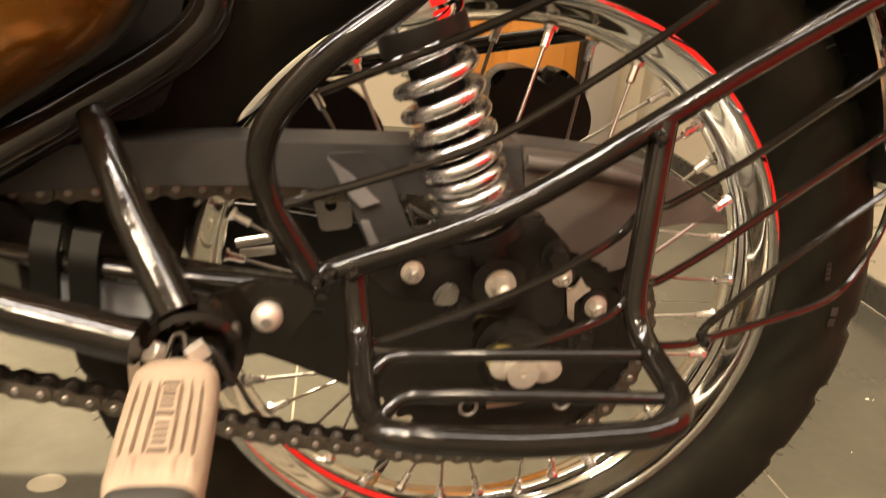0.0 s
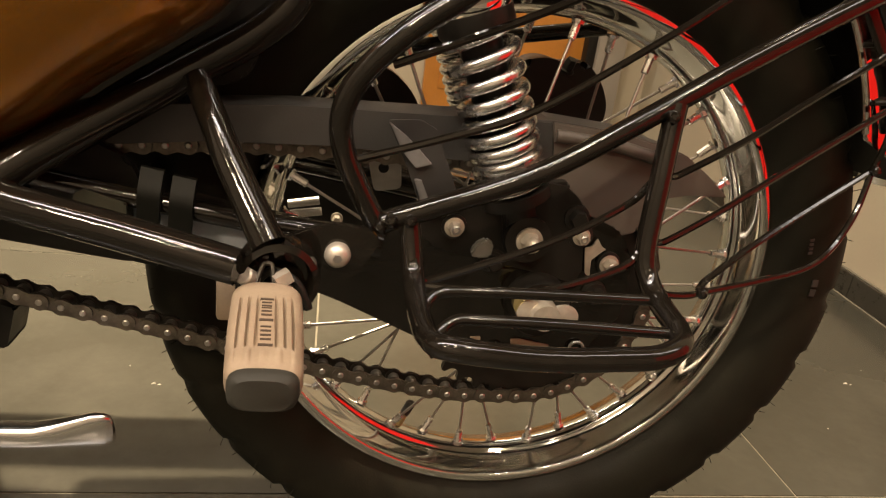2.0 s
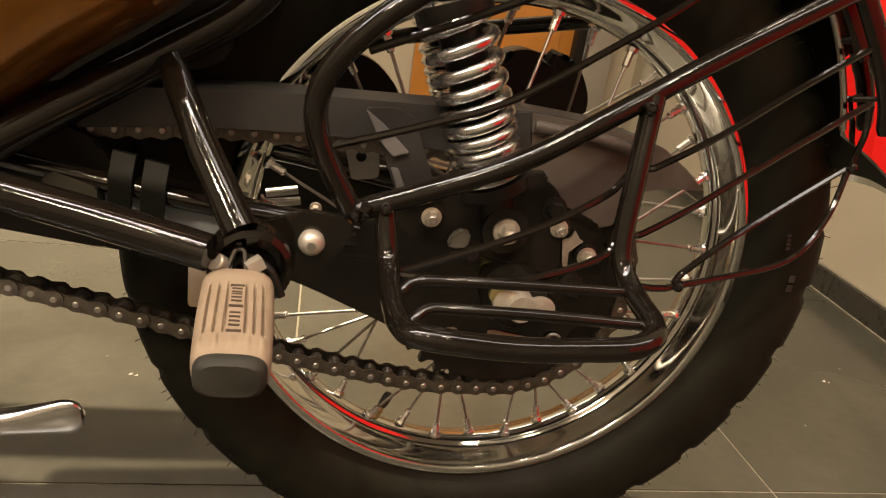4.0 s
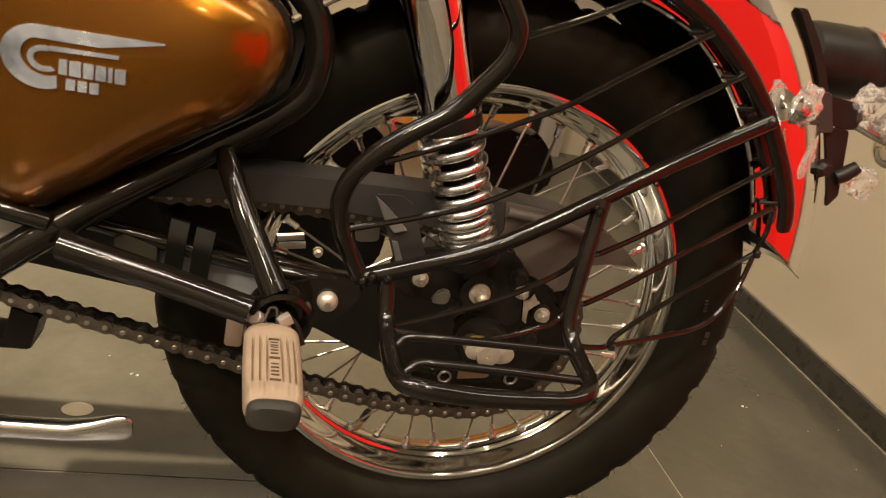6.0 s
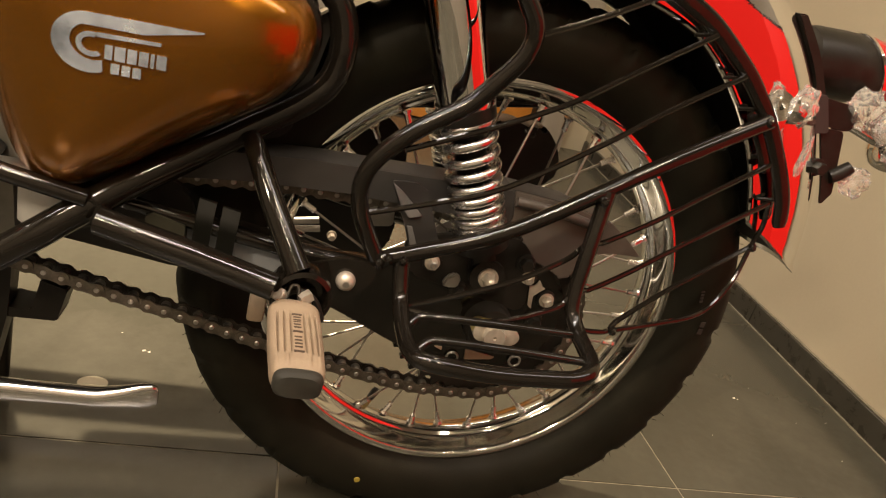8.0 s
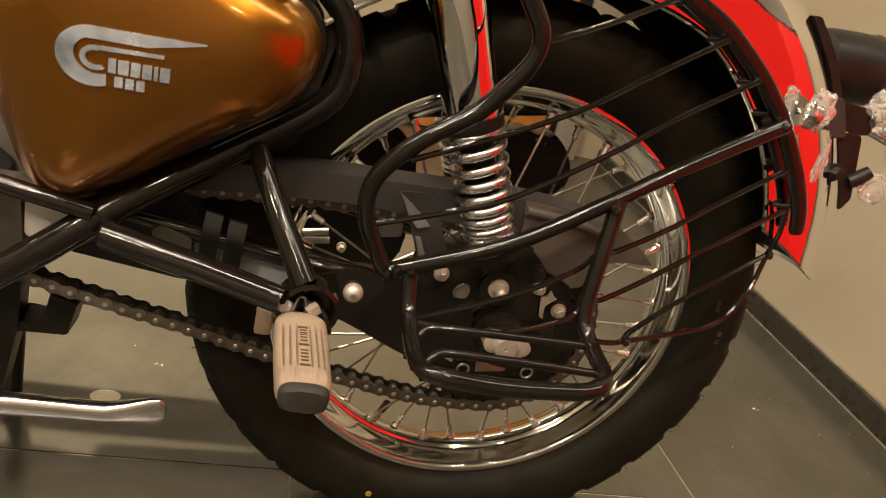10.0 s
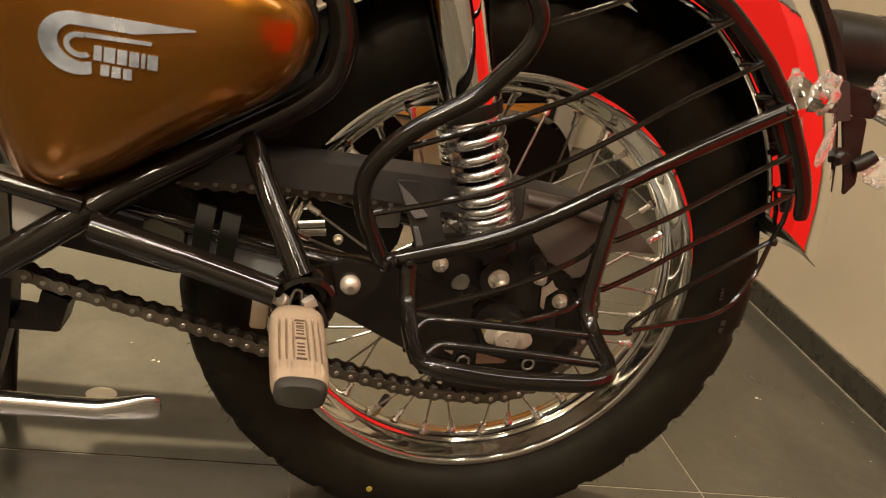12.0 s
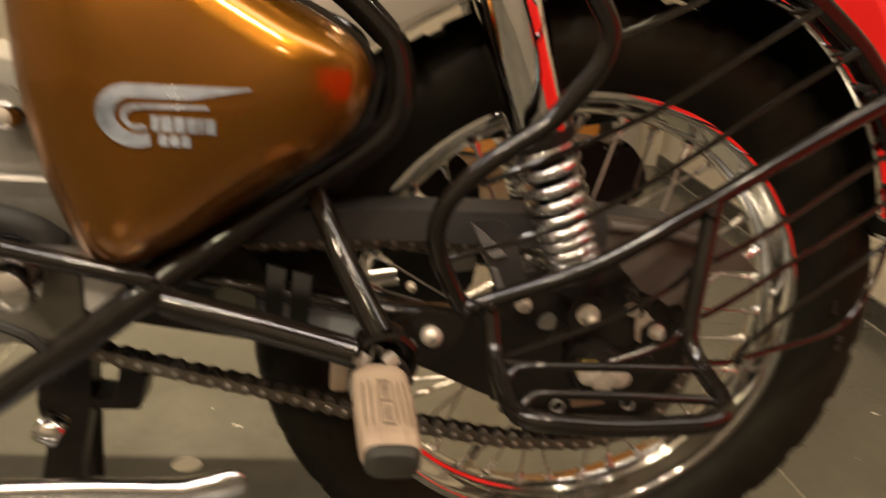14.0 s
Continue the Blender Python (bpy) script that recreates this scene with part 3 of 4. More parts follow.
    if mat == "steel":
        part("bolt_mark", lathe([(r * 0.62, 0), (r * 0.50, 0.0007), (r * 0.36, 0.0007), (r * 0.30, 0), (0.00001, 0)], (x, y - 0.0089, z), (0, -1, 0), 18), M["alloy"], bolt, "stamped bolt head")
part("side_bracket", plate(round_outline([(-0.1125, 0.4028), (-0.0624, 0.4153), (0.0060, 0.4200), (0.0200, 0.4090), (0.0280, 0.3720), (0.0316, 0.3395), (-0.0206, 0.3500), (-0.0676, 0.3583), (-0.1042, 0.3667)], 0.012), -0.0720, -0.0655, 0.002), M["satin"], arm, "satin black shock mounting bracket")
for x0, x1, top in ((-0.3020, -0.2872, 0.4130), (-0.2815, -0.2660, 0.4085)):
    bm = bmesh.new()
    rows = []
    for k in range(15):
        u = k / 14
        z = top - 0.066 * u
        lean, y = -0.0030 * u, -0.0965 + 0.014 * max(0.0, 0.25 - u) ** 1.2 * 4
        rows.append([bm.verts.new((x0 + lean, y, z)), bm.verts.new((x1 + lean, y - 0.001, z - 0.0022)), bm.verts.new((x1 + lean, y + 0.004, z - 0.0022)), bm.verts.new((x0 + lean, y + 0.004, z))])
    for r, q in zip(rows, rows[1:]):
        for k in range(4):
            bm.faces.new((r[k], r[(k + 1) % 4], q[(k + 1) % 4], q[k]))
    bm.faces.new(rows[0]), bm.faces.new(rows[-1][::-1])
    part("strap", bm, M["strap"], arm, "dark rubber strap")
part("pale_plate", plate(round_outline([(-0.3200, 0.3850), (-0.2679, 0.3775), (-0.2180, 0.3700), (-0.2140, 0.3440), (-0.2680, 0.3490), (-0.3190, 0.3580)], 0.003), -0.0770, -0.0735, 0.0010), M["pale_grey"], arm, "pale plate with cool reflected light tinted into its grey")
part("olive_block", plate(round_outline([(-0.3440, 0.3920), (-0.3370, 0.3960), (-0.3105, 0.3880), (-0.3095, 0.3620), (-0.3407, 0.3690)], 0.0015), -0.0940, -0.0780, 0.0010), M["olive"], arm, "dull olive grey rubber block")

# chain guard
def guard_y(x, z):
    return -0.064


def guard_low(x, z):
    return -0.061


upper_line = [(-0.330, 0.449), (-0.262, 0.455), (-0.207, 0.460), (-0.094, 0.464), (-0.014, 0.468), (0.049, 0.464), (0.100, 0.452)]
guard = part("chain_guard", plate(upper_line[:5] + [(-0.008, 0.440), (-0.020, 0.410), (-0.030, 0.396), (-0.040, 0.432), (-0.174, 0.434), (-0.261, 0.429), (-0.330, 0.420)],
                                  guard_y, guard_low, 0.001), M["matte"], bike, "matte dark grey chain guard")
part("rear_panel", plate([(-0.0135, 0.4675)] + upper_line[5:] + [(0.122, 0.438), (0.144, 0.421), (0.108, 0.420), (0.078, 0.414), (0.072, 0.385), (0.036, 0.374), (0.002, 0.392), (-0.0185, 0.410), (-0.0072, 0.440)],
                         -0.0645, -0.0615, 0.001), M["brown_plate"], guard, "rear panel, the light on it put into a lighter brown")
part("top_flange", plate(upper_line + [(x, z - 0.003) for x, z in upper_line[::-1]], -0.0605, -0.022, 0.0008), M["matte"], guard)
part("rib", tube([(-0.01, -0.066, 0.458), (0.04, -0.067, 0.455), (0.085, -0.067, 0.446)], 0.005, 10), M["brown_plate"], guard)
part("bracket", plate([(-0.1376, 0.4593), (-0.1248, 0.4507), (-0.1150, 0.4420), (-0.1040, 0.4320), (-0.1154, 0.4278), (-0.1215, 0.4340), (-0.1265, 0.4394)], -0.0850, -0.0820, 0.0006), M["plate"], guard, "lighter steel patch for the lit part of the dark plate")
part("bracket_foot", plate([(-0.1158, 0.4198), (-0.1104, 0.4196), (-0.1000, 0.3980), (-0.1056, 0.3936)], -0.0845, -0.0815, 0.0006), M["plate"], guard, "grey steel bracket end")
part("dark_bracket", plate(round_outline([(-0.1387, 0.4600), (-0.1150, 0.4622), (-0.1031, 0.4566), (-0.0763, 0.3978), (-0.1064, 0.3929), (-0.1198, 0.4239)], 0.003), -0.0812, -0.0780, 0.0008), M["matte"], guard, "dark grey bent steel plate")
part("lug", plate(round_outline([(-0.150, 0.430), (-0.122, 0.432), (-0.118, 0.396), (-0.140, 0.392)], 0.004), -0.030, -0.027, 0.0006), M["alloy"], guard, "pale alloy lug with a hole")
part("lug_hole", lathe([(0.0042, 0), (0.0042, 0.0006), (0.00001, 0.0007)], (-0.134, -0.0302, 0.412), (0, -1, 0), 14), M["satin"], guard, "dark disc painted for the shade in a hole")


# shock absorbers, near and far
def shock(y, sign):
    low, d = Vector((-0.0216 if sign > 0 else -0.010, y, 0.378 if sign > 0 else 0.393)), Vector((-0.372, 0, 0.928)).normalized()
    grow = 1.06 if sign > 0 else 1.0
    at = lambda s: low + d * s * grow
    turned = lambda profile: lathe([(r * grow, h * grow) for r, h in profile], low, d, 40)
    body = part("shock_absorber", turned([(0.014, 0.0), (0.0145, 0.03), (0.0145, 0.14), (0.0145, 0.19)]), M["satin"], bike, "chrome coil-over shock absorber")
    part("shroud", turned([(0.0262, 0.163), (0.0268, 0.165), (0.0268, 0.168), (0.0250, 0.170), (0.0255, 0.24), (0.0255, 0.36), (0.020, 0.37)]), M["chrome_shroud"], body, "polished chrome shroud")
    part("spring_seat", turned([(0.0165, 0.026), (0.026, 0.028), (0.026, 0.036), (0.018, 0.038)]), M["satin"], body)
    part("collar", turned([(0.0255, 0.150), (0.0265, 0.152), (0.0265, 0.163), (0.020, 0.1635)]), M["satin"], body, "black rubber collar")
    u = d.orthogonal().normalized()
    w = d.cross(u)
    coil, turns = [], 10.0
    for k in range(int(turns * 26) + 1):
        s = k / (turns * 26)
        h = 0.037 + 0.118 * (0.72 * s + 0.28 * s ** 2.6)
        an = 2 * math.pi * turns * s * sign
        coil.append(at(h) + (u * math.cos(an) + w * math.sin(an)) * 0.0222 * grow)
    part("spring", tube(coil, 0.0047 * grow, 10), M["spring"], body, "chrome coil spring")
    eye = lathe([(0.0115, -0.016), (0.0185, -0.015), (0.0185, 0.015), (0.0115, 0.016)], low, (0, 1, 0), 28)
    part("lower_eye", eye, M["satin"], body)
    part("clevis", plate([(low.x + x, low.z + z) for x, z in ((-0.026, 0.037), (0.010, 0.045), (0.028, 0.047), (0.020, -0.017), (-0.016, -0.015))], y - 0.010, y + 0.012, 0.003), M["satin"], body)
    if sign > 0:
        nut = part("acorn_nut", hex_bolt((low.x, y - 0.016, low.z + 0.0005), 0.0078, 0.010, dome=True), M["steel"], body, "zinc acorn nut")
        part("nut_washer", lathe([(0.006, 0), (0.0105, 0.0005), (0.0105, 0.003), (0.006, 0.0035)], (low.x, y - 0.0155, low.z + 0.0005), (0, -1, 0), 24), M["steel"], body)
        part("tab", plate([(low.x + x, low.z + z) for x, z in ((0.023, 0.062), (0.038, 0.068), (0.053, 0.036), (0.040, 0.032))], y + 0.010, y + 0.013, 0.0006), M["satin"], body, "black tab with a bright edge")


shock(-0.066, 1)
shock(0.166, -1)

# far side: brake caliper mass and links, dark behind the spokes
caliper = part("brake_caliper", plate(round_outline([(0.005, 0.492), (0.030, 0.500), (0.055, 0.494), (0.072, 0.500), (0.092, 0.482), (0.105, 0.455), (0.098, 0.425), (0.030, 0.415), (0.000, 0.440)], 0.015), 0.125, 0.165, 0.006), M["satin"], bike, "black brake caliper on the far side")
part("bleed_bolt", hex_bolt((0.052, 0.124, 0.488), 0.006, 0.014, (0.2, -0.4, 0.9)), M["satin"], caliper)
part("brake_rod", tube([(-0.20, 0.14, 0.470), (0.0, 0.14, 0.515), (0.10, 0.14, 0.535), (0.2, 0.14, 0.55)], 0.008), M["black"], caliper, "black rod")
part("carrier", plate(round_outline([(0.02, 0.42), (0.11, 0.41), (0.05, 0.33), (0.0, 0.33)], 0.01), 0.120, 0.128, 0.001), M["satin"], caliper)
part("reflector", block(0.168, 0.190, 0.18, 0.184, 0.372, 0.380, 0.001), M["orange_plastic"], caliper, "small red reflector")

part("link_pin", tube([(-0.212, 0.08, 0.3395), (-0.183, 0.08, 0.3455)], 0.0042, 12), M["alloy"], caliper, "pale alloy pin")
part("link_pin", tube([(-0.209, 0.082, 0.3290), (-0.180, 0.082, 0.3340)], 0.0040, 12), M["alloy"], caliper)
part("link_bolt", hex_bolt((-0.165, 0.082, 0.3280), 0.0044, 0.010), M["steel"], caliper)

# frame
rail_pts = [(-0.60, -0.135, 0.232), (-0.520, -0.135, 0.296), (-0.434, -0.130, 0.363), (-0.397, -0.122, 0.393), (-0.360, -0.108, 0.421), (-0.321, -0.090, 0.446), (-0.268, -0.068, 0.481), (-0.230, -0.056, 0.507), (-0.208, -0.050, 0.531), (-0.2025, -0.05, 0.562), (-0.209, -0.05, 0.590), (-0.226, -0.05, 0.610), (-0.265, -0.05, 0.64), (-0.33, -0.05, 0.68)]
frame_part = part("frame", tube(spline(rail_pts, 5), 0.0128, 16), M["black"], bike, "gloss black tubular frame")
part("front_strut", tube([(-0.372, -0.130, 0.397), (-0.30, -0.146, 0.3875), (-0.228, -0.162, 0.376)], 0.0118), M["black"], frame_part)
part("rear_strut", tube([(-0.2660, -0.086, 0.4760), (-0.2620, -0.092, 0.4700), (-0.2400, -0.120, 0.4320), (-0.2110, -0.152, 0.3880)], [0.0080, 0.0094, 0.0102, 0.0112], 18), M["black"], frame_part)
part("upper_brace", tube([(-0.56, -0.13, 0.449), (-0.434, -0.13, 0.424), (-0.383, -0.125, 0.412)], 0.0075), M["black"], frame_part)
part("weld_tab", plate([(-0.400, 0.405), (-0.378, 0.414), (-0.362, 0.404), (-0.372, 0.390)], -0.128, -0.122, 0.001), M["black"], frame_part)
part("socket", lathe([(0.0195, -0.010), (0.0265, -0.008), (0.0285, 0.004), (0.0265, 0.016), (0.0225, 0.018), (0.0195, 0.004)], (-0.2062, -0.136, 0.3625), (0.12, -1.0, 0.0), 36), M["black"], frame_part, "black welded footrest socket")
part("peg_stay", tube(fillet([(-0.222, -0.140, 0.352), (-0.210, -0.146, 0.3700), (-0.192, -0.150, 0.3640), (-0.184, -0.152, 0.345)], 0.008), 0.0028, 8), M["satin"], frame_part, "black wire clip")
part("box_back", block(-0.46, -0.26, -0.045, 0.12, 0.47, 0.76, 0.02), M["satin"], frame_part, "black box behind the side cover")
part("inner_panel", plate(round_outline([(-0.30, 0.46), (-0.235, 0.47), (-0.21, 0.60), (-0.20, 0.76), (-0.44, 0.76), (-0.44, 0.48)], 0.02), -0.050, -0.043, 0.002), M["satin"], frame_part)
part("seat_base", block(-0.50, -0.02, -0.10, 0.17, 0.765, 0.82, 0.025), M["grip"], frame_part, "unseen black seat added to cast shade")
part("rear_rail", tube([(-0.33, -0.06, 0.78), (-0.10, -0.07, 0.775), (0.10, -0.05, 0.80)], 0.013), M["black"], frame_part)

# footrest
def peg_centre(s):
    """The middle of the footrest's section, s from the hinge to the end."""
    return Vector((-0.2100 + 0.0065 * s, -0.160 - 0.091 * s, 0.3555 - 0.0075 * s))


def footrest():
    bm = bmesh.new()
    rows, n = 48, 400
    rings = []
    for i in range(rows + 1):
        s = i / rows
        half_w = 0.0212 + 0.0008 * math.sin(s * math.pi) - 0.0010 * s
        half_h = 0.0125
        swell = 1.0 - 0.16 * max(0, 1 - s / 0.10) ** 2 - 0.10 * max(0, (s - 0.90) / 0.10) ** 2
        ring, c0 = [], peg_centre(s)
        for k in range(n):
            a = 2 * math.pi * k / n
            c, t = math.cos(a), math.sin(a)
            x = math.copysign(abs(c) ** 0.62, c) * half_w * swell
            z = math.copysign(abs(t) ** 0.62, t) * half_h * swell
            top = t > 0.35
            if top and 0.22 < s < 0.80:
                g = (x / half_w + 1) * 0.5
                ends = min(1.0, (s - 0.22) / 0.04, (0.80 - s) / 0.04)
                for gc in (0.13, 0.25, 0.37, 0.65, 0.76, 0.87):
                    z -= 0.0030 * ends * max(0, 1 - abs(g - gc - (0.03 if gc < 0.5 else -0.03) * (1 - s)) / 0.024)
            if t > 0.25 and 0.80 <= s < 0.97:
                z += (0.0007 + 0.0011 * max(0, math.cos(x * 760 + 0.6))) * math.sin((s - 0.80) / 0.17 * math.pi)
            ring.append(bm.verts.new((c0.x + x, c0.y, c0.z + z)))
        rings.append(ring)
    for r, q in zip(rings, rings[1:]):
        for k in range(n):
            bm.faces.new((r[k], r[(k + 1) % n], q[(k + 1) % n], q[k]))
    bm.faces.new(rings[0]), bm.faces.new(rings[-1][::-1])
    return bm


peg = part("footrest", footrest(), M["tan"], bike, "tan ribbed rubber footrest with a dark end")
bm = bmesh.new()
rings = []
for dy, grow in ((0.004, 0.90), (-0.001, 0.925), (-0.005, 0.88), (-0.0075, 0.72)):
    rings.append([bm.verts.new((-0.2035 + math.copysign(abs(math.cos(a)) ** 0.62, math.cos(a)) * 0.0202 * grow, -0.251 + dy, 0.3480 + math.copysign(abs(math.sin(a)) ** 0.62, math.sin(a)) * 0.0125 * grow)) for a in (2 * math.pi * k / 48 for k in range(48))])
for r, q in zip(rings, rings[1:]):
    for k in range(48):
        bm.faces.new((r[k], r[(k + 1) % 48], q[(k + 1) % 48], q[k]))
bm.faces.new(rings[0]), bm.faces.new(rings[-1][::-1])
part("end_cap", bm, M["cap"], peg, "dark grey rubber end")
yy = -0.2325
for w in (0.006, 0.0042, 0.0044, 0.0044, 0.0036, -0.003, 0.006, 0.0042, 0.0038, 0.0022, 0.0038, 0.0036, 0.0052):
    w *= 0.97
    if w > 0:
        tall = 0.0078 if w >= 0.0050 else 0.0058
        c0 = peg_centre((-0.160 - yy) / 0.091)
        part("print_bar", block(c0.x - tall / 2, c0.x + tall / 2, yy, yy + w * 0.42, c0.z + 0.0105, c0.z + 0.0129, 0), M["ink"], peg, "dark printed mark", False)
    yy += abs(w)
# bent zinc clevis between the socket and the rubber
part("clevis_bolt", lathe([(0.0056, -0.006), (0.0060, -0.005), (0.0060, 0.004), (0.0050, 0.005)], (-0.2230, -0.1540, 0.3660), (-0.50, -0.60, 0.60), 16), M["steel"], peg, "short zinc bolt")
part("clevis_block", tube([(-0.2055, -0.1570, 0.3650), (-0.1970, -0.1530, 0.3695)], 0.0056, 4), M["steel"], peg, "pale zinc block", False)
part("clevis_strap", tube(fillet([(-0.2190, -0.1590, 0.3600), (-0.2140, -0.1490, 0.3745), (-0.2085, -0.1490, 0.3745), (-0.2060, -0.1590, 0.3600)], 0.003), 0.0017, 6), M["chain_dark"], peg, "bent steel strap")
part("spacer", block(-0.247, -0.232, -0.124, -0.112, 0.318, 0.350, 0.003), M["tan"], peg, "pale block behind the footrest")
part("hinge_pin", lathe([(0.008, -0.014), (0.008, 0.014)], (-0.209, -0.150, 0.352), (1, 0, 0), 16), M["steel"], peg)

# side cover
outline = [(-0.4730, 0.606), (-0.4710, 0.553), (-0.4600, 0.490), (-0.4500, 0.4580), (-0.4410, 0.4360), (-0.4300, 0.4200), (-0.4150, 0.4120), (-0.4000, 0.4140), (-0.3820, 0.4245), (-0.3560, 0.4405), (-0.3200, 0.4690), (-0.2780, 0.4985), (-0.2510, 0.5190),
           (-0.2340, 0.5430), (-0.2280, 0.5660), (-0.2320, 0.5860), (-0.2480, 0.6030), (-0.2900, 0.6230), (-0.3300, 0.6440), (-0.3700, 0.6680), (-0.4200, 0.6800), (-0.4600, 0.6700), (-0.4720, 0.6400)]
smooth_outline = [(p.x, p.y) for p in spline([Vector((x, z, 0)) for x, z in outline + outline[:1]], 5)[:-1]]
cx, cz = -0.352, 0.548


def cover_y(s):
    return -0.104 - 0.050 * (1 - s ** 3.2) ** 0.60


bm = bmesh.new()
levels = [1.0, 0.998, 0.994, 0.987, 0.976, 0.96, 0.94, 0.915, 0.88, 0.84, 0.78, 0.7, 0.6, 0.45, 0.28, 0.12]
rings = [[bm.verts.new((cx + (x - cx) * 1.0, -0.088, cz + (z - cz) * 1.0)) for x, z in smooth_outline]]
for s in levels:
    rings.append([bm.verts.new((cx + (x - cx) * s, cover_y(s), cz + (z - cz) * s)) for x, z in smooth_outline])
n = len(smooth_outline)
for r, q in zip(rings, rings[1:]):
    for k in range(n):
        bm.faces.new((r[k], r[(k + 1) % n], q[(k + 1) % n], q[k]))
bm.faces.new(rings[-1])
cover = part("side_cover", bm, M["copper"], bike, "glossy copper brown side cover with a silver badge")
cover.data.polygons.foreach_set("use_smooth", [True] * len(cover.data.polygons))
part("edge_trim", tube([(cx + (x - cx) * 1.004, -0.090, cz + (z - cz) * 1.004) for x, z in smooth_outline + smooth_outline[:1]], 0.0045, 8), M["black"], cover, "black edge trim")


def cover_at(x, z):
    """The cover's surface at a place of its outline plane."""
    dx, dz = x - cx, z - cz
    ang = math.atan2(dz, dx)
    reach = 0.2
    for (x0, z0), (x1, z1) in zip(smooth_outline, smooth_outline[1:] + smooth_outline[:1]):
        ex, ez, fx, fz = x1 - x0, z1 - z0, x0 - cx, z0 - cz
        cross = math.cos(ang) * ez - math.sin(ang) * ex
        if abs(cross) > 1e-9:
            far, along_edge = (fx * ez - fz * ex) / cross, (fx * math.sin(ang) - fz * math.cos(ang)) / cross
            if far > 0 and -1e-6 <= along_edge <= 1 + 1e-6:
                reach = far
                break
    s = min(1.0, math.hypot(dx, dz) / reach)
    return cover_y(s)


def foil(name, quads_of, label=""):
    """A thin foil on the cover from strips of (x, z) points: upper and lower line."""
    b = bmesh.new()
    up, lo = quads_of
    front = [[b.verts.new((x, cover_at(x, z) - 0.0014, z)) for x, z in line] for line in (up, lo)]
    back = [[b.verts.new((x, cover_at(x, z) + 0.0006, z)) for x, z in line] for line in (up, lo)]
    n = len(up)
    for i in range(n - 1):
        b.faces.new((front[0][i], front[0][i + 1], front[1][i + 1], front[1][i]))
        b.faces.new((back[0][i], back[1][i], back[1][i + 1], back[0][i + 1]))
        for k in (0, 1):
            b.faces.new((front[k][i], back[k][i], back[k][i + 1], front[k][i + 1]))
    for i in (0, n - 1):
        b.faces.new((front[0][i], front[1][i], back[1][i], back[0][i]))
    return part(name, b, M["badge"], cover, label)


bc = (-0.3815, 0.5405)
turn = [radians(a) for a in range(97, 305, 8)]
outer_c = [(bc[0] + 0.0235 * math.cos(a), bc[1] + 0.0205 * math.sin(a)) for a in turn]
inner_c = [(bc[0] + 0.0035 + 0.0150 * math.cos(a), bc[1] + 0.0010 + 0.0125 * math.sin(a)) for a in turn]
foil("badge_crescent", (outer_c, inner_c), "silver crescent emblem")
tail_up = [(-0.3845 + i * 0.0078, 0.5610 + 0.0003 * i) for i in range(11)]
tail_lo = [(-0.3845 + i * 0.0078, 0.5525 + 0.00025 * i + max(0, i - 5) * 0.0016) for i in range(11)]
foil("badge_tail", (tail_up, tail_lo), "silver tapered emblem tail")
ring_a = [radians(a) for a in range(70, 320, 10)]
foil("badge_ring", ([(-0.379 + 0.0100 * math.cos(a), 0.5400 + 0.0085 * math.sin(a)) for a in ring_a], [(-0.379 + 0.0062 * math.cos(a), 0.5400 + 0.0050 * math.sin(a)) for a in ring_a]), "silver inner ring")
foil("badge_line", ([(-0.3755 + i * 0.0052, 0.5490 + 0.0002 * i) for i in range(9)], [(-0.3755 + i * 0.0052, 0.5458 + 0.0003 * i) for i in range(9)]), "thin silver line")
for i, wdt in enumerate((0.0050, 0.0070, 0.0062, 0.0062, 0.0026, 0.0066)):
    x0 = -0.3700 + sum((0.0050, 0.0070, 0.0062, 0.0062, 0.0026, 0.0066)[:i]) + 0.0014 * i
    z0 = 0.5318 + 0.00012 * (x0 + 0.37) * 1000 * 0.05
    foil("badge_bar", ([(x0, z0 + 0.0098), (x0 + wdt / 2, z0 + 0.0099), (x0 + wdt, z0 + 0.0100)], [(x0, z0), (x0 + wdt / 2, z0), (x0 + wdt, z0)]), "plain silver bar")
for i in range(3):
    x0 = -0.3655 + 0.0072 * i
    foil("badge_bar", ([(x0, 0.5295), (x0 + 0.0028, 0.5296), (x0 + 0.0056, 0.5297)], [(x0, 0.5222), (x0 + 0.0028, 0.5223), (x0 + 0.0056, 0.5224)]), "plain silver bar")

# rear fender: a deep chrome shell with a rolled edge
def fender_point(theta, s):
    """theta in degrees round the axle, s from -1 (near edge) over the crown to 1 (far edge)."""
    # the fender's own centre lies above the axle
    rise = 0.0770 * math.sin(radians(theta)) - 0.0275 * math.cos(radians(theta))
    crown, edge = 0.3990 + rise + 0.012 * math.exp(-((theta - 12) / 3.5) ** 2), min(0.2839 + rise, 0.348)
    a = abs(s)
    phi = a * math.pi / 2
    r = crown - (crown - edge) * (1 - math.cos(phi) ** 0.70)
    y = YC + math.copysign(0.088 * math.sin(phi) ** 0.74, s)
    return on_wheel(r, theta, y)


ss = [math.copysign(1 - (1 - abs(i / 28)) ** 1.35, i) for i in range(-28, 29)]


def fender_start(s):
    """The angle at which the cut lower end of the fender begins: a straight cut from the tip to the edge."""
    t = 20.0
    for _ in range(30):
        u = max(0.0, (0.3978 - (fender_point(t, s) - AX).xz.length) / 0.0984)
        t = 0.5 * t + 0.5 * (12.6 + 10.5 * u + 8.3 * u * u + 1.3 * max(0.0, 1 - abs(s) / 0.6))
    return t


def fender_shell(inset, thick, end, columns, count):
    """A closed shell from an outer and an inner skin."""
    b = bmesh.new()
    skins = []
    for depth in (inset, inset + thick):
        skin = []
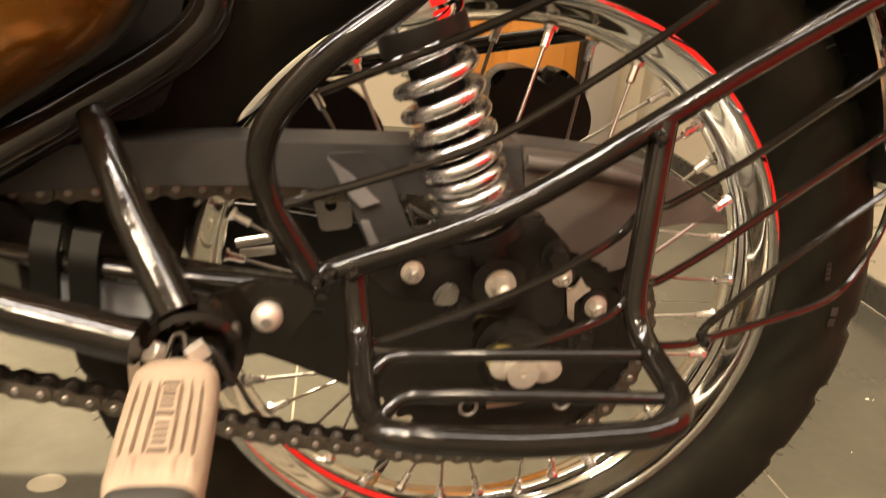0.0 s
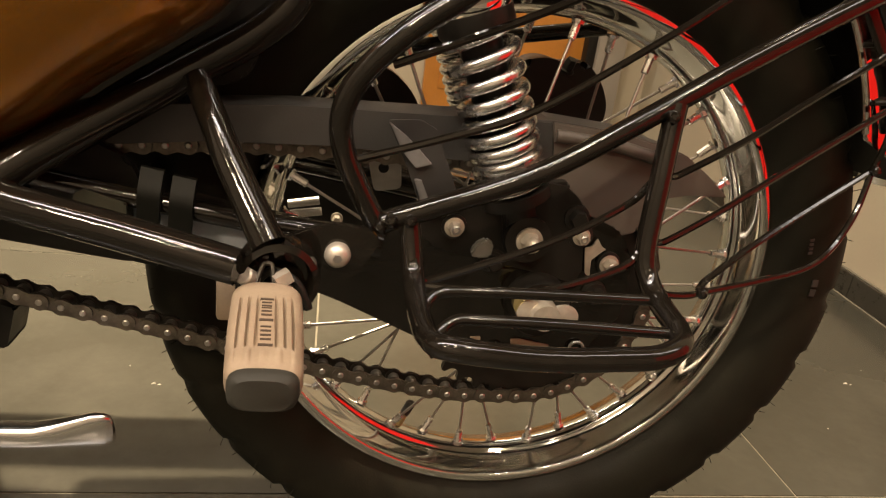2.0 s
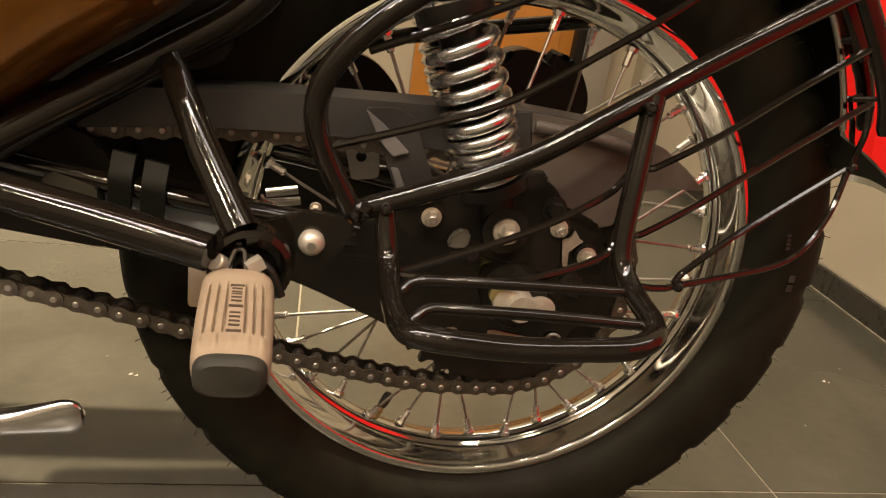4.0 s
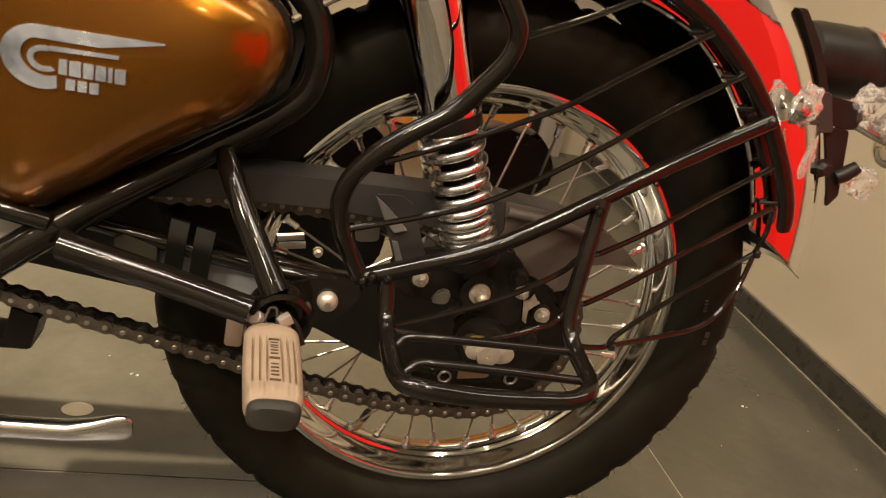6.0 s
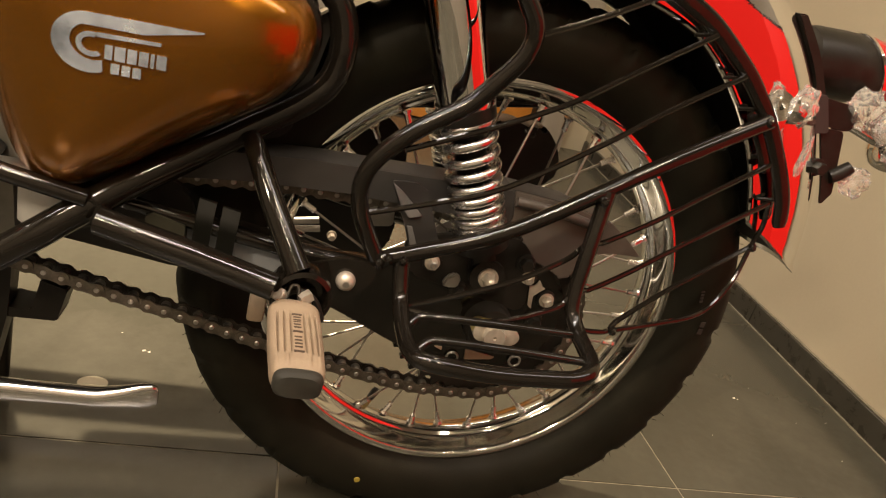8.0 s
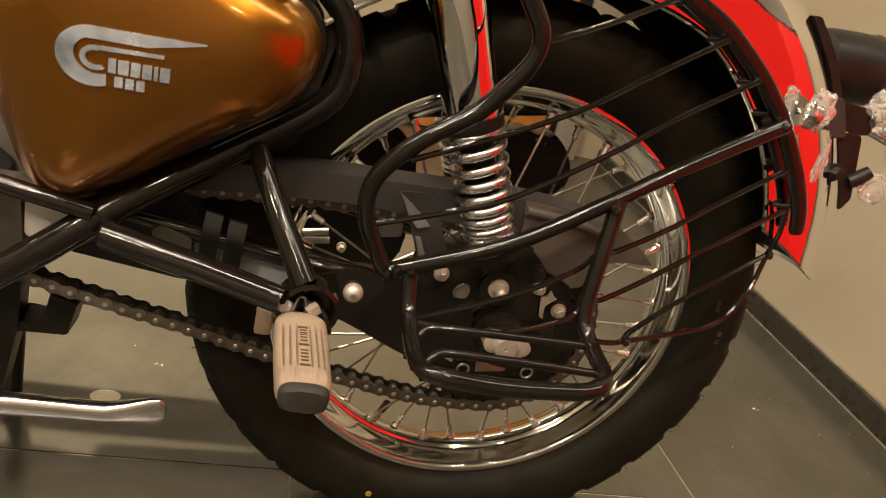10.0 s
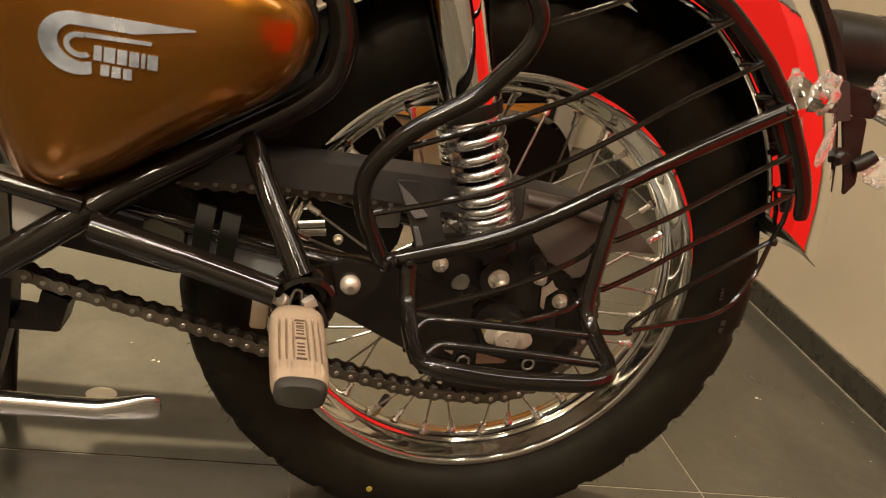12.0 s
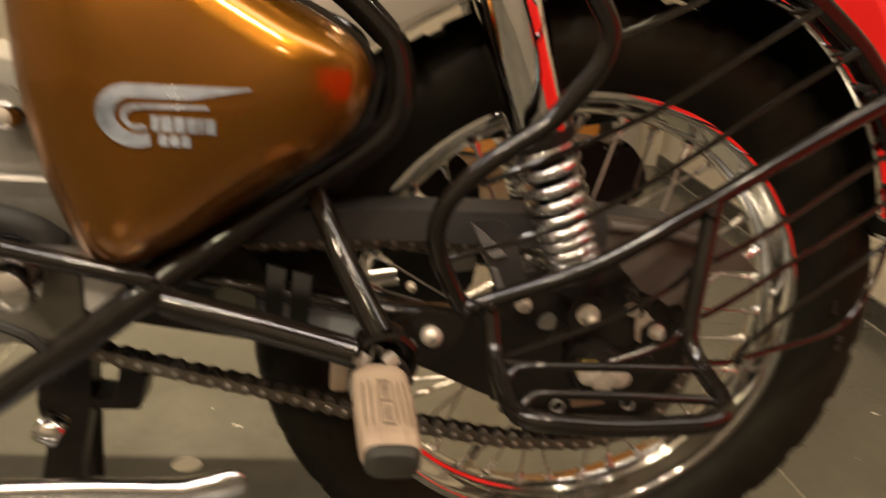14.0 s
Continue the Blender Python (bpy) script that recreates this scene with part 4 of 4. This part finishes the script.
        for s in columns:
            t0 = fender_start(s) + (1.5 if inset else 0.0)
            line = [fender_point(t0 + (end - t0) * (i / count) ** 1.3, s) for i in range(count + 1)]
            skin.append([b.verts.new(p + (AX - p).normalized() * depth) for p in line])
        skins.append(skin)
    for k, skin in enumerate(skins):
        for p, q in zip(skin, skin[1:]):
            for i in range(count):
                f = (p[i], q[i], q[i + 1], p[i + 1])
                b.faces.new(f if k else f[::-1])
    for c in range(len(columns) - 1):
        for i in (0, count):
            b.faces.new((skins[0][c][i], skins[0][c + 1][i], skins[1][c + 1][i], skins[1][c][i]))
    for c in (0, len(columns) - 1):
        for i in range(count):
            b.faces.new((skins[0][c][i], skins[0][c][i + 1], skins[1][c][i + 1], skins[1][c][i]))
    return b


bm = fender_shell(0.0, 0.0015, 146.0, ss, 54)
fender = part("rear_fender", bm, M["chrome_fender"], bike, "polished chrome rear fender reflecting red")
fender.data.polygons.foreach_set("use_smooth", [True] * len(fender.data.polygons))
for s in (-1, 1):
    part("rolled_edge", tube([fender_point(t, s) for t in range(32, 147, 3)], 0.0028, 8), M["chrome"], fender)
bm = fender_shell(0.006, 0.001, 148.0, ss[3:-3], 30)
part("inner_liner", bm, M["satin"], fender, "black underside")

# passenger leg guard: black tubes and rods from the footrest to the fender
GR = M["black"]
TR = 0.0078
leg = part("leg_guard", tube(spline([(-0.0931, -0.1400, 0.6597), (-0.0804, -0.1400, 0.6427), (-0.0667, -0.1400, 0.6231), (-0.0674, -0.1380, 0.6014), (-0.0843, -0.1350, 0.5731), (-0.1015, -0.1330, 0.5511), (-0.1363, -0.1300, 0.5227), (-0.1623, -0.1270, 0.4931), (-0.1713, -0.1240, 0.4684), (-0.1685, -0.1210, 0.4450), (-0.1580, -0.1180, 0.4219), (-0.1469, -0.1160, 0.4022), (-0.1420, -0.1150, 0.3936)], 5), TR, 18), GR, bike, "gloss black tubular leg guard with thin rods")
part("guard_tube", tube(spline([(-0.1406, -0.1150, 0.3916), (-0.1342, -0.1160, 0.3976), (-0.0987, -0.1165, 0.4119), (-0.0603, -0.1160, 0.4274), (-0.0266, -0.1145, 0.4435), (0.0069, -0.1110, 0.4634), (0.0556, -0.1040, 0.4942), (0.0936, -0.0970, 0.5181), (0.1540, -0.0860, 0.5538), (0.2168, -0.0750, 0.5897)], 6), TR, 18), GR, leg)
part("guard_stay", tube(spline([(0.0578, -0.1840, 0.3603), (0.0566, -0.1550, 0.3655), (0.0524, -0.1360, 0.3779), (0.0506, -0.1280, 0.3974), (0.0539, -0.1190, 0.4406), (0.0581, -0.1090, 0.4781), (0.0600, -0.1050, 0.4960)], 6), TR, 18), GR, leg)
# the foot loop leans outward from the guard
part("foot_tube", tube(spline([(-0.1205, -0.1165, 0.4030), (-0.1196, -0.1170, 0.3959), (-0.1152, -0.1310, 0.3656), (-0.1139, -0.1650, 0.3542), (-0.1104, -0.1950, 0.3514), (-0.0979, -0.2120, 0.3535), (-0.0421, -0.2130, 0.3497), (0.0073, -0.2130, 0.3518), (0.0337, -0.2120, 0.3543), (0.0512, -0.2030, 0.3583), (0.0578, -0.1840, 0.3603)], 6), TR, 18), GR, leg)
part("foot_bar", tube(spline([(-0.1103, -0.1600, 0.3500), (-0.1065, -0.1570, 0.3572), (-0.0999, -0.1530, 0.3620), (-0.0831, -0.1530, 0.3644), (-0.0310, -0.1530, 0.3654), (0.0465, -0.1520, 0.3653), (0.0550, -0.1520, 0.3660)], 5), 0.0040, 10), GR, leg)
part("foot_bar", tube(spline([(-0.1075, -0.1980, 0.3494), (-0.1021, -0.1940, 0.3573), (-0.0937, -0.1900, 0.3613), (-0.0794, -0.1900, 0.3622), (-0.0242, -0.1900, 0.3617), (0.0470, -0.1880, 0.3586), (0.0560, -0.1880, 0.3590)], 5), 0.0040, 10), GR, leg)


def rod(points, r=0.0028):
    part("rod", tube(spline(points, 6), r, 8), GR, leg)


rod([(-0.063, -0.139, 0.617), (-0.002, -0.111, 0.643), (0.070, -0.076, 0.678)])
rod([(-0.1629, -0.121, 0.4388), (-0.1004, -0.117, 0.4593), (-0.0411, -0.111, 0.4827), (0.042, -0.098, 0.5363), (0.1028, -0.086, 0.5797), (0.1738, -0.072, 0.6249)])
rod([(-0.1423, -0.128, 0.5031), (-0.0682, -0.116, 0.5352), (-0.0003, -0.104, 0.5695), (0.059, -0.09, 0.6089), (0.1272, -0.074, 0.653)])
rod([(0.0552, -0.1160, 0.4452), (0.0702, -0.1060, 0.4444), (0.0793, -0.1040, 0.4480), (0.1280, -0.0930, 0.4740), (0.1834, -0.0800, 0.5097), (0.2437, -0.0675, 0.5474)])
rod([(0.0527, -0.1240, 0.4010), (0.0677, -0.1110, 0.3946), (0.0779, -0.1080, 0.3964), (0.1162, -0.0990, 0.4170), (0.1444, -0.0920, 0.4343), (0.2017, -0.0790, 0.4698), (0.2612, -0.0675, 0.5073)])
rod([(0.1016, -0.1260, 0.3627), (0.1047, -0.1240, 0.3683), (0.1124, -0.1210, 0.3746), (0.1528, -0.1040, 0.3972), (0.2133, -0.0800, 0.4267), (0.2713, -0.0580, 0.4541)])
rod([(0.0581, -0.1430, 0.3682), (0.0720, -0.1390, 0.3646), (0.0913, -0.1310, 0.3617), (0.1035, -0.1270, 0.3629), (0.1652, -0.1040, 0.3662), (0.2129, -0.0880, 0.3724), (0.2402, -0.0770, 0.3853), (0.2620, -0.0660, 0.4152), (0.2715, -0.0580, 0.4535), (0.2715, -0.0620, 0.4802), (0.2630, -0.0675, 0.5052)])
rod([(-0.1140, -0.1320, 0.3600), (-0.0966, -0.1270, 0.3621), (-0.0390, -0.1220, 0.3832), (-0.0030, -0.1170, 0.3984), (0.0229, -0.1120, 0.4118), (0.0443, -0.1060, 0.4242), (0.0504, -0.1080, 0.4350), (0.0515, -0.1140, 0.4424)])
rod([(-0.0362, -0.1520, 0.3658), (-0.0279, -0.1500, 0.3669), (-0.0039, -0.1460, 0.3721), (0.0238, -0.1390, 0.3798), (0.0390, -0.1320, 0.3846), (0.0450, -0.1300, 0.3926)])
rod([(-0.1130, -0.1390, 0.3617), (-0.1087, -0.1400, 0.3613), (-0.0830, -0.1465, 0.3629), (-0.0570, -0.1520, 0.3646)])
part("guard_bracket", plate(round_outline([(-0.205, 0.383), (-0.172, 0.396), (-0.146, 0.393), (-0.139, 0.386), (-0.146, 0.372), (-0.163, 0.352), (-0.195, 0.344)], 0.006), -0.126, -0.120, 0.0015), GR, leg)
part("bracket_bolt", lathe([(0.0086, 0), (0.0090, 0.0030), (0.0083, 0.0060), (0.0064, 0.0085), (0.0036, 0.0100), (0.00001, 0.0105)], (-0.1675, -0.126, 0.3750), (0, -1, 0), 28), M["steel"], leg, "large bright dome bolt")
part("bolt_socket", lathe([(0.0032, 0), (0.0032, 0.0004), (0.00001, 0.0005)], (-0.1675, -0.1362, 0.3750), (0, -1, 0), 6), M["alloy"], leg, "shallow socket in the bolt head", False)
for p in ((-0.1400, -0.1210, 0.3950), (-0.1330, -0.1220, 0.4000), (-0.1200, -0.1230, 0.4010), (0.2120, -0.0810, 0.5890), (0.1030, -0.1290, 0.3640), (0.0545, -0.1150, 0.4880), (0.2712, -0.0610, 0.4545)):
    part("weld", lathe([(0.00001, -0.006), (0.0034, -0.0045), (0.0050, 0), (0.0034, 0.0045), (0.00001, 0.006)], p, (0.3, 1, 0.2), 12), GR, leg)
# curved mounting strip against the fender
line = ((0.030, 0.698), (0.053, 0.689), (0.085, 0.674), (0.125, 0.658), (0.174, 0.627), (0.198, 0.607), (0.218, 0.588), (0.252, 0.546), (0.274, 0.512), (0.284, 0.484))
strip = spline([(x, -0.0665, z) for x, z in line], 5)


def flat_bar(pts, half, thick, shift):
    """A bar of lens-shaped section along a curve."""
    bm, rings = bmesh.new(), []
    for i, p in enumerate(pts):
        t = (pts[min(i + 1, len(pts) - 1)] - pts[max(i - 1, 0)]).normalized()
        out = Vector((-t.z, 0, t.x))
        grow = 1.0 if 0 < i < len(pts) - 1 else 0.75
        rings.append([bm.verts.new(p + out * (shift + half * grow * math.cos(a)) + Vector((0, thick * math.copysign(abs(math.sin(a)) ** 0.8, math.sin(a)), 0))) for a in (2 * math.pi * k / 16 for k in range(16))])
    for r, q in zip(rings, rings[1:]):
        for k in range(16):
            bm.faces.new((r[k], r[(k + 1) % 16], q[(k + 1) % 16], q[k]))
    bm.faces.new(rings[0]), bm.faces.new(rings[-1][::-1])
    return bm


part("strip", flat_bar(strip, 0.0088, 0.0046, 0.003), M["black"], leg, "gloss black curved strip")
part("strip_web", flat_bar(strip[27:36], 0.0060, 0.0022, -0.0105), M["black"], leg)
for i in (10, 16, 21, 28, 34, 40):
    p = strip[min(i, len(strip) - 1)]
    part("stud", tube([p + Vector((-0.004, 0.002, 0.0)), p + Vector((-0.020, 0.010, -0.004))], 0.0022, 6), M["satin"], leg)

# tail: number plate holder, rear lamp, turn signal
def barrel(profile, lean):
    """A lamp barrel along x whose outer end leans back at the top."""
    bm = lathe(profile, (0.27, 0.033, 0.652), (1, 0, 0.06), 40)
    for v in bm.verts:
        v.co.x -= (v.co.z - 0.655) * lean * max(0.0, min(1.0, (v.co.x - 0.30) / 0.09))
    return bm


tail = part("tail_lamp", barrel([(0.030, 0.0285), (0.036, 0.0300), (0.0375, 0.042), (0.0375, 0.09), (0.0365, 0.114), (0.034, 0.118)], 0.5), M["satin"], bike, "round black tail lamp housing with a red lens")
part("lens_rim", barrel([(0.0368, 0.1145), (0.0385, 0.1155), (0.0385, 0.1205), (0.0365, 0.122)], 0.5), M["chrome"], tail, "thin chrome ring")
part("lens", barrel([(0.0362, 0.1215), (0.0365, 0.130), (0.034, 0.150), (0.026, 0.161), (0.012, 0.166), (0.00001, 0.167)], 0.5), M["lens"], tail, "red lens")
arc_left = [(p.x, p.z) for p in spline([(0.2325, 0, 0.6930), (0.2398, 0, 0.6862), (0.2549, 0, 0.6696), (0.2699, 0, 0.6534), (0.2830, 0, 0.6363), (0.2909, 0, 0.6216)], 4)]
arc_right = [(p.x, p.z) for p in spline([(0.2400, 0, 0.6950), (0.2476, 0, 0.6881), (0.2647, 0, 0.6720), (0.2793, 0, 0.6556), (0.2920, 0, 0.6383), (0.3021, 0, 0.6240)], 4)]
holder = part("plate_holder", plate(arc_left + arc_right[::-1], -0.031, -0.010, 0.0015), M["satin"], bike, "black number plate holder")
part("clamp_block", plate(round_outline([(0.2855, 0.6236), (0.2990, 0.6260), (0.3110, 0.6050), (0.3199, 0.5890), (0.3032, 0.5850), (0.2950, 0.6051)], 0.002), -0.0370, -0.0120, 0.0015), M["matte"], holder, "dark grey clamp")
part("blade", plate(round_outline([(0.3100, 0.5930), (0.3401, 0.5938), (0.3512, 0.5594), (0.3617, 0.5256), (0.3534, 0.5105), (0.3450, 0.5300), (0.3374, 0.5440)], 0.003), -0.0345, -0.0310, 0.0008), M["satin"], holder)
part("lamp_bracket", plate(round_outline([(0.3020, 0.6230), (0.3500, 0.6215), (0.3640, 0.6090), (0.3560, 0.5930), (0.3150, 0.5940)], 0.004), -0.0200, -0.0120, 0.001), M["satin"], holder, "black lamp bracket")
part("mount_bolt", hex_bolt((0.3241, -0.036, 0.5511), 0.0075, 0.012), M["satin"], holder)
part("mount_arm", tube([(0.3480, -0.0340, 0.5430), (0.3571, -0.0350, 0.5491), (0.3660, -0.0380, 0.5600)], [0.0080, 0.0085, 0.0070], 14), M["satin"], holder)
signal = part("turn_signal", tube(spline([(0.2490, -0.0640, 0.6060), (0.2844, -0.0400, 0.5963), (0.3413, -0.0020, 0.5960), (0.3649, 0.0010, 0.6009), (0.3975, -0.0100, 0.5931), (0.4150, -0.0130, 0.5890)], 5), 0.0062, 14), M["rim"], bike, "chrome turn signal wrapped in clear plastic film")
part("base", lathe([(0.017, -0.004), (0.015, 0.004), (0.009, 0.010)], (0.2490, -0.0640, 0.6060), (0.8, -0.6, -0.1), 20), M["chrome"], signal)
part("boot", tube([(0.3560, 0.0000, 0.6000), (0.3720, -0.0010, 0.6000)], [0.0105, 0.0080], 16), M["grip"], signal, "black rubber boot")
part("bowl", lathe([(0.00001, -0.026), (0.012, -0.024), (0.022, -0.016), (0.0275, 0.0), (0.0285, 0.008), (0.0275, 0.010)], (0.4312, -0.0150, 0.5855), (0.75, 0.2, 0.1), 28), M["chrome"], signal, "round chrome bowl")
part("signal_lens", lathe([(0.0270, 0.009), (0.023, 0.019), (0.012, 0.026), (0.00001, 0.027)], (0.4312, -0.0150, 0.5855), (0.75, 0.2, 0.1), 28), M["lens"], signal, "small lens")


def film(centre, size, seed):
    bm = bmesh.new()
    bmesh.ops.create_icosphere(bm, subdivisions=4, radius=1)
    for v in bm.verts:
        n = v.co.normalized()
        k = 1 + 0.35 * noise.noise(n * 1.8 + Vector((seed, 0, 0))) + 0.28 * abs(noise.noise(n * 4.5 + Vector((0, seed, 0)))) - 0.12 * noise.noise(n * 11 + Vector((0, 0, seed)))
        v.co = Vector(centre) + Vector((n.x * size[0], n.y * size[1], n.z * size[2])) * k
    return bm


for c, s, k in (((0.2510, -0.070, 0.6120), (0.012, 0.009, 0.018), 2.0), ((0.3700, -0.016, 0.6210), (0.020, 0.014, 0.019), 5.0), ((0.4100, -0.020, 0.6080), (0.022, 0.016, 0.016), 7.0), ((0.4250, -0.022, 0.6020), (0.026, 0.020, 0.018), 8.0), ((0.2733, -0.072, 0.5620), (0.005, 0.003, 0.020), 11.0), ((0.3830, -0.034, 0.5440), (0.017, 0.010, 0.016), 14.0)):
    part("film", film(c, s, k), M["film"], signal, "crumpled clear plastic film")

# unseen fuel tank above the engine, added to cast shade on the floor
bm = bmesh.new()
bmesh.ops.create_uvsphere(bm, u_segments=32, v_segments=20, radius=1)
for v in bm.verts:
    v.co = Vector((-0.80 + 0.31 * math.copysign(abs(v.co.x) ** 0.8, v.co.x), YC + 0.135 * math.copysign(abs(v.co.y) ** 0.75, v.co.y), 0.86 + 0.12 * math.copysign(abs(v.co.z) ** 0.8, v.co.z)))
part("fuel_tank", bm, M["copper"], bike, "unseen copper brown fuel tank added to cast shade")

# gear lever: a chrome bar flattened into an upright paddle at its end
bm = bmesh.new()
rings = []
for x, zc, hz, hy in ((-0.60, 0.226, 0.0105, 0.0095), (-0.50, 0.2305, 0.0107, 0.0095), (-0.43, 0.2330, 0.0107, 0.0095), (-0.385, 0.2335, 0.0094, 0.0095), (-0.360, 0.2340, 0.0094, 0.0100), (-0.344, 0.2358, 0.0115, 0.0090),
                      (-0.332, 0.2374, 0.0135, 0.0078), (-0.323, 0.2386, 0.0148, 0.0068), (-0.3165, 0.2392, 0.0142, 0.0058), (-0.3125, 0.2395, 0.0118, 0.0044), (-0.3108, 0.2396, 0.0080, 0.0026)):
    rings.append([bm.verts.new((x, -0.140 + math.copysign(abs(math.cos(a)) ** 0.85, math.cos(a)) * hy - 0.25 * hz * math.sin(a), zc - 0.0010 + math.copysign(abs(math.sin(a)) ** 0.9, math.sin(a)) * hz * 1.10)) for a in (2 * math.pi * k / 40 for k in range(40))])
for r, q in zip(rings, rings[1:]):
    for k in range(40):
        bm.faces.new((r[k], r[(k + 1) % 40], q[(k + 1) % 40], q[k]))
bm.faces.new(rings[0]), bm.faces.new(rings[-1][::-1])
lever = part("gear_lever", bm, M["lever"], bike, "chrome heel-and-toe gear lever")

# stand and engine at the front edge of what is seen
stand = part("centre_stand", plate(round_outline([(-0.5000, 0.360), (-0.4700, 0.352), (-0.4740, 0.260), (-0.4765, 0.2239), (-0.4910, 0.1494), (-0.5186, 0.0115), (-0.5470, 0.0115), (-0.5300, 0.1289), (-0.5180, 0.1907), (-0.5250, 0.2300)], 0.006), -0.014, 0.010, 0.004), M["satin"], bike, "black centre stand")
part("stand_foot", block(-0.575, -0.508, -0.045, 0.015, 0.0, 0.012, 0.003), M["satin"], stand)
part("stop_block", plate(round_outline([(-0.4478, 0.2684), (-0.4224, 0.2614), (-0.4313, 0.2242), (-0.4800, 0.2228), (-0.4800, 0.2350), (-0.4554, 0.2326)], 0.002), -0.012, 0.026, 0.002), M["satin"], stand, "black rubber stop block")
part("far_leg", tube([(-0.52, 0.13, 0.36), (-0.54, 0.15, 0.012)], 0.0105), M["satin"], stand)
part("stand_bar", tube([(-0.51, 0.0, 0.30), (-0.51, 0.13, 0.30)], 0.009), M["satin"], stand)
engine = part("engine", plate(round_outline([(-0.78, 0.55), (-0.49, 0.545), (-0.455, 0.520), (-0.440, 0.470), (-0.445, 0.395), (-0.47, 0.36), (-0.52, 0.33), (-0.78, 0.28)], 0.03), -0.085, 0.17, 0.012), M["casing"], bike, "dark engine casing with alloy covers")
part("clutch_cover", lathe([(0.075, 0), (0.075, 0.012), (0.066, 0.020), (0.03, 0.024), (0.00001, 0.025)], (-0.585, -0.085, 0.42), (0, -1, 0), 40), M["alloy"], engine)
part("cap", lathe([(0.019, 0), (0.020, 0.016), (0.016, 0.024), (0.006, 0.028), (0.00001, 0.0285)], (-0.480, -0.115, 0.403), (0, -1, 0), 28), M["chrome"], engine, "round chrome cap")
part("small_cap", lathe([(0.011, 0), (0.011, 0.010), (0.007, 0.016), (0.00001, 0.017)], (-0.484, -0.092, 0.521), (0, -1, 0.2), 24), M["chrome"], engine, "small chrome dome")
part("side_strip", block(-0.54, -0.412, -0.122, -0.100, 0.418, 0.428, 0.003), M["alloy"], engine, "polished alloy strip")
part("casing_edge", tube([(-0.60, -0.098, 0.478), (-0.493, -0.098, 0.4765), (-0.452, -0.098, 0.4770)], 0.0032, 8), M["alloy"], engine, "thin alloy tube for the casing's highlight line")
part("mount_plate", plate(round_outline([(-0.440, 0.406), (-0.400, 0.404), (-0.412, 0.374), (-0.440, 0.372)], 0.003), -0.102, -0.096, 0.0012), M["silver"], engine, "alloy cover, its bright reflection put into a pale colour")
part("gearbox_plate", plate(round_outline([(-0.56, 0.412), (-0.445, 0.409), (-0.442, 0.350), (-0.56, 0.330)], 0.006), -0.098, -0.084, 0.003), M["casing"], engine)
part("clamp", lathe([(0.012, -0.010), (0.0135, -0.008), (0.0135, 0.008), (0.012, 0.010)], (-0.476, -0.10, 0.262), (0.9, 0, -0.45), 20), M["chrome"], engine, "small chrome clamp")
part("hose", tube(spline([(-0.56, -0.100, 0.45), (-0.505, -0.102, 0.449), (-0.475, -0.098, 0.440), (-0.460, -0.090, 0.425)], 6), 0.010, 12), M["grip"], engine, "black rubber hose")
part("cable", tube(spline([(-0.56, -0.135, 0.40), (-0.486, -0.140, 0.378), (-0.462, -0.138, 0.362), (-0.452, -0.13, 0.33)], 6), 0.004, 8), M["grip"], engine, "thin black cable")

# ---- small things on the floor ----
chips = bmesh.new()
random.seed(7)
for x, y, s in ((0.733, 0.354, 0.006), (0.741, 0.350, 0.004), (0.836, 0.287, 0.003), (-0.387, 0.287, 0.006), (-0.380, 0.285, 0.004), (0.60, 0.22, 0.0025), (0.80, 0.40, 0.002), (0.92, 0.30, 0.0025), (0.86, 0.18, 0.003), (-0.43, 0.33, 0.002), (0.70, 0.50, 0.0018), (0.55, 0.45, 0.0015)):
    base = [Vector((x + random.uniform(-s, s), y + random.uniform(-s, s) * 0.6, 0.0004)) for _ in range(4)]
    top = chips.verts.new((x, y, 0.0004 + s * 0.4))
    vs = sorted((chips.verts.new(p) for p in base), key=lambda v: math.atan2(v.co.y - y, v.co.x - x))
    for i in range(4):
        chips.faces.new((vs[i], vs[(i + 1) % 4], top))
tagged(link("litter", chips, M["chip"], False), "small pale chips lying on the tiles", "litter", kind="stuff")

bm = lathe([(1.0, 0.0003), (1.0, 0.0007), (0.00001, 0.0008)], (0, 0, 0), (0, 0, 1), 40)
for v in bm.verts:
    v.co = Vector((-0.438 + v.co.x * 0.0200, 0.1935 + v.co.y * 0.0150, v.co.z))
tagged(link("paper_disc", bm, M["light_pool"], False), "thin pale oval disc painted as a pool of light on the tiles", "paper disc")

# ---- floor tiles ----
floor = tagged(link("floor", block(-3.3, 2.8, -3.1, 2.5, -0.08, -0.0012), M["grout"], False), "polished dark grey floor tiles with pale grout", "floor", kind="structure")
TX, TY = 0.620, 0.640
tile_bm = block(-TX / 2 + 0.0016, TX / 2 - 0.0016, -TY / 2 + 0.0016, TY / 2 - 0.0016, -0.01, 0.0)
tile_mesh = bpy.data.meshes.new("tile")
tile_bm.to_mesh(tile_mesh), tile_bm.free()
tile_mesh.materials.append(M["tile"])
for i in range(-6, 4):
    for j in range(-5, 4):
        ob = new("tile", tile_mesh)
        ob.parent, ob.location = floor, (0.445 + TX * (i + 0.5), 0.072 + TY * (j + 0.5), 0)
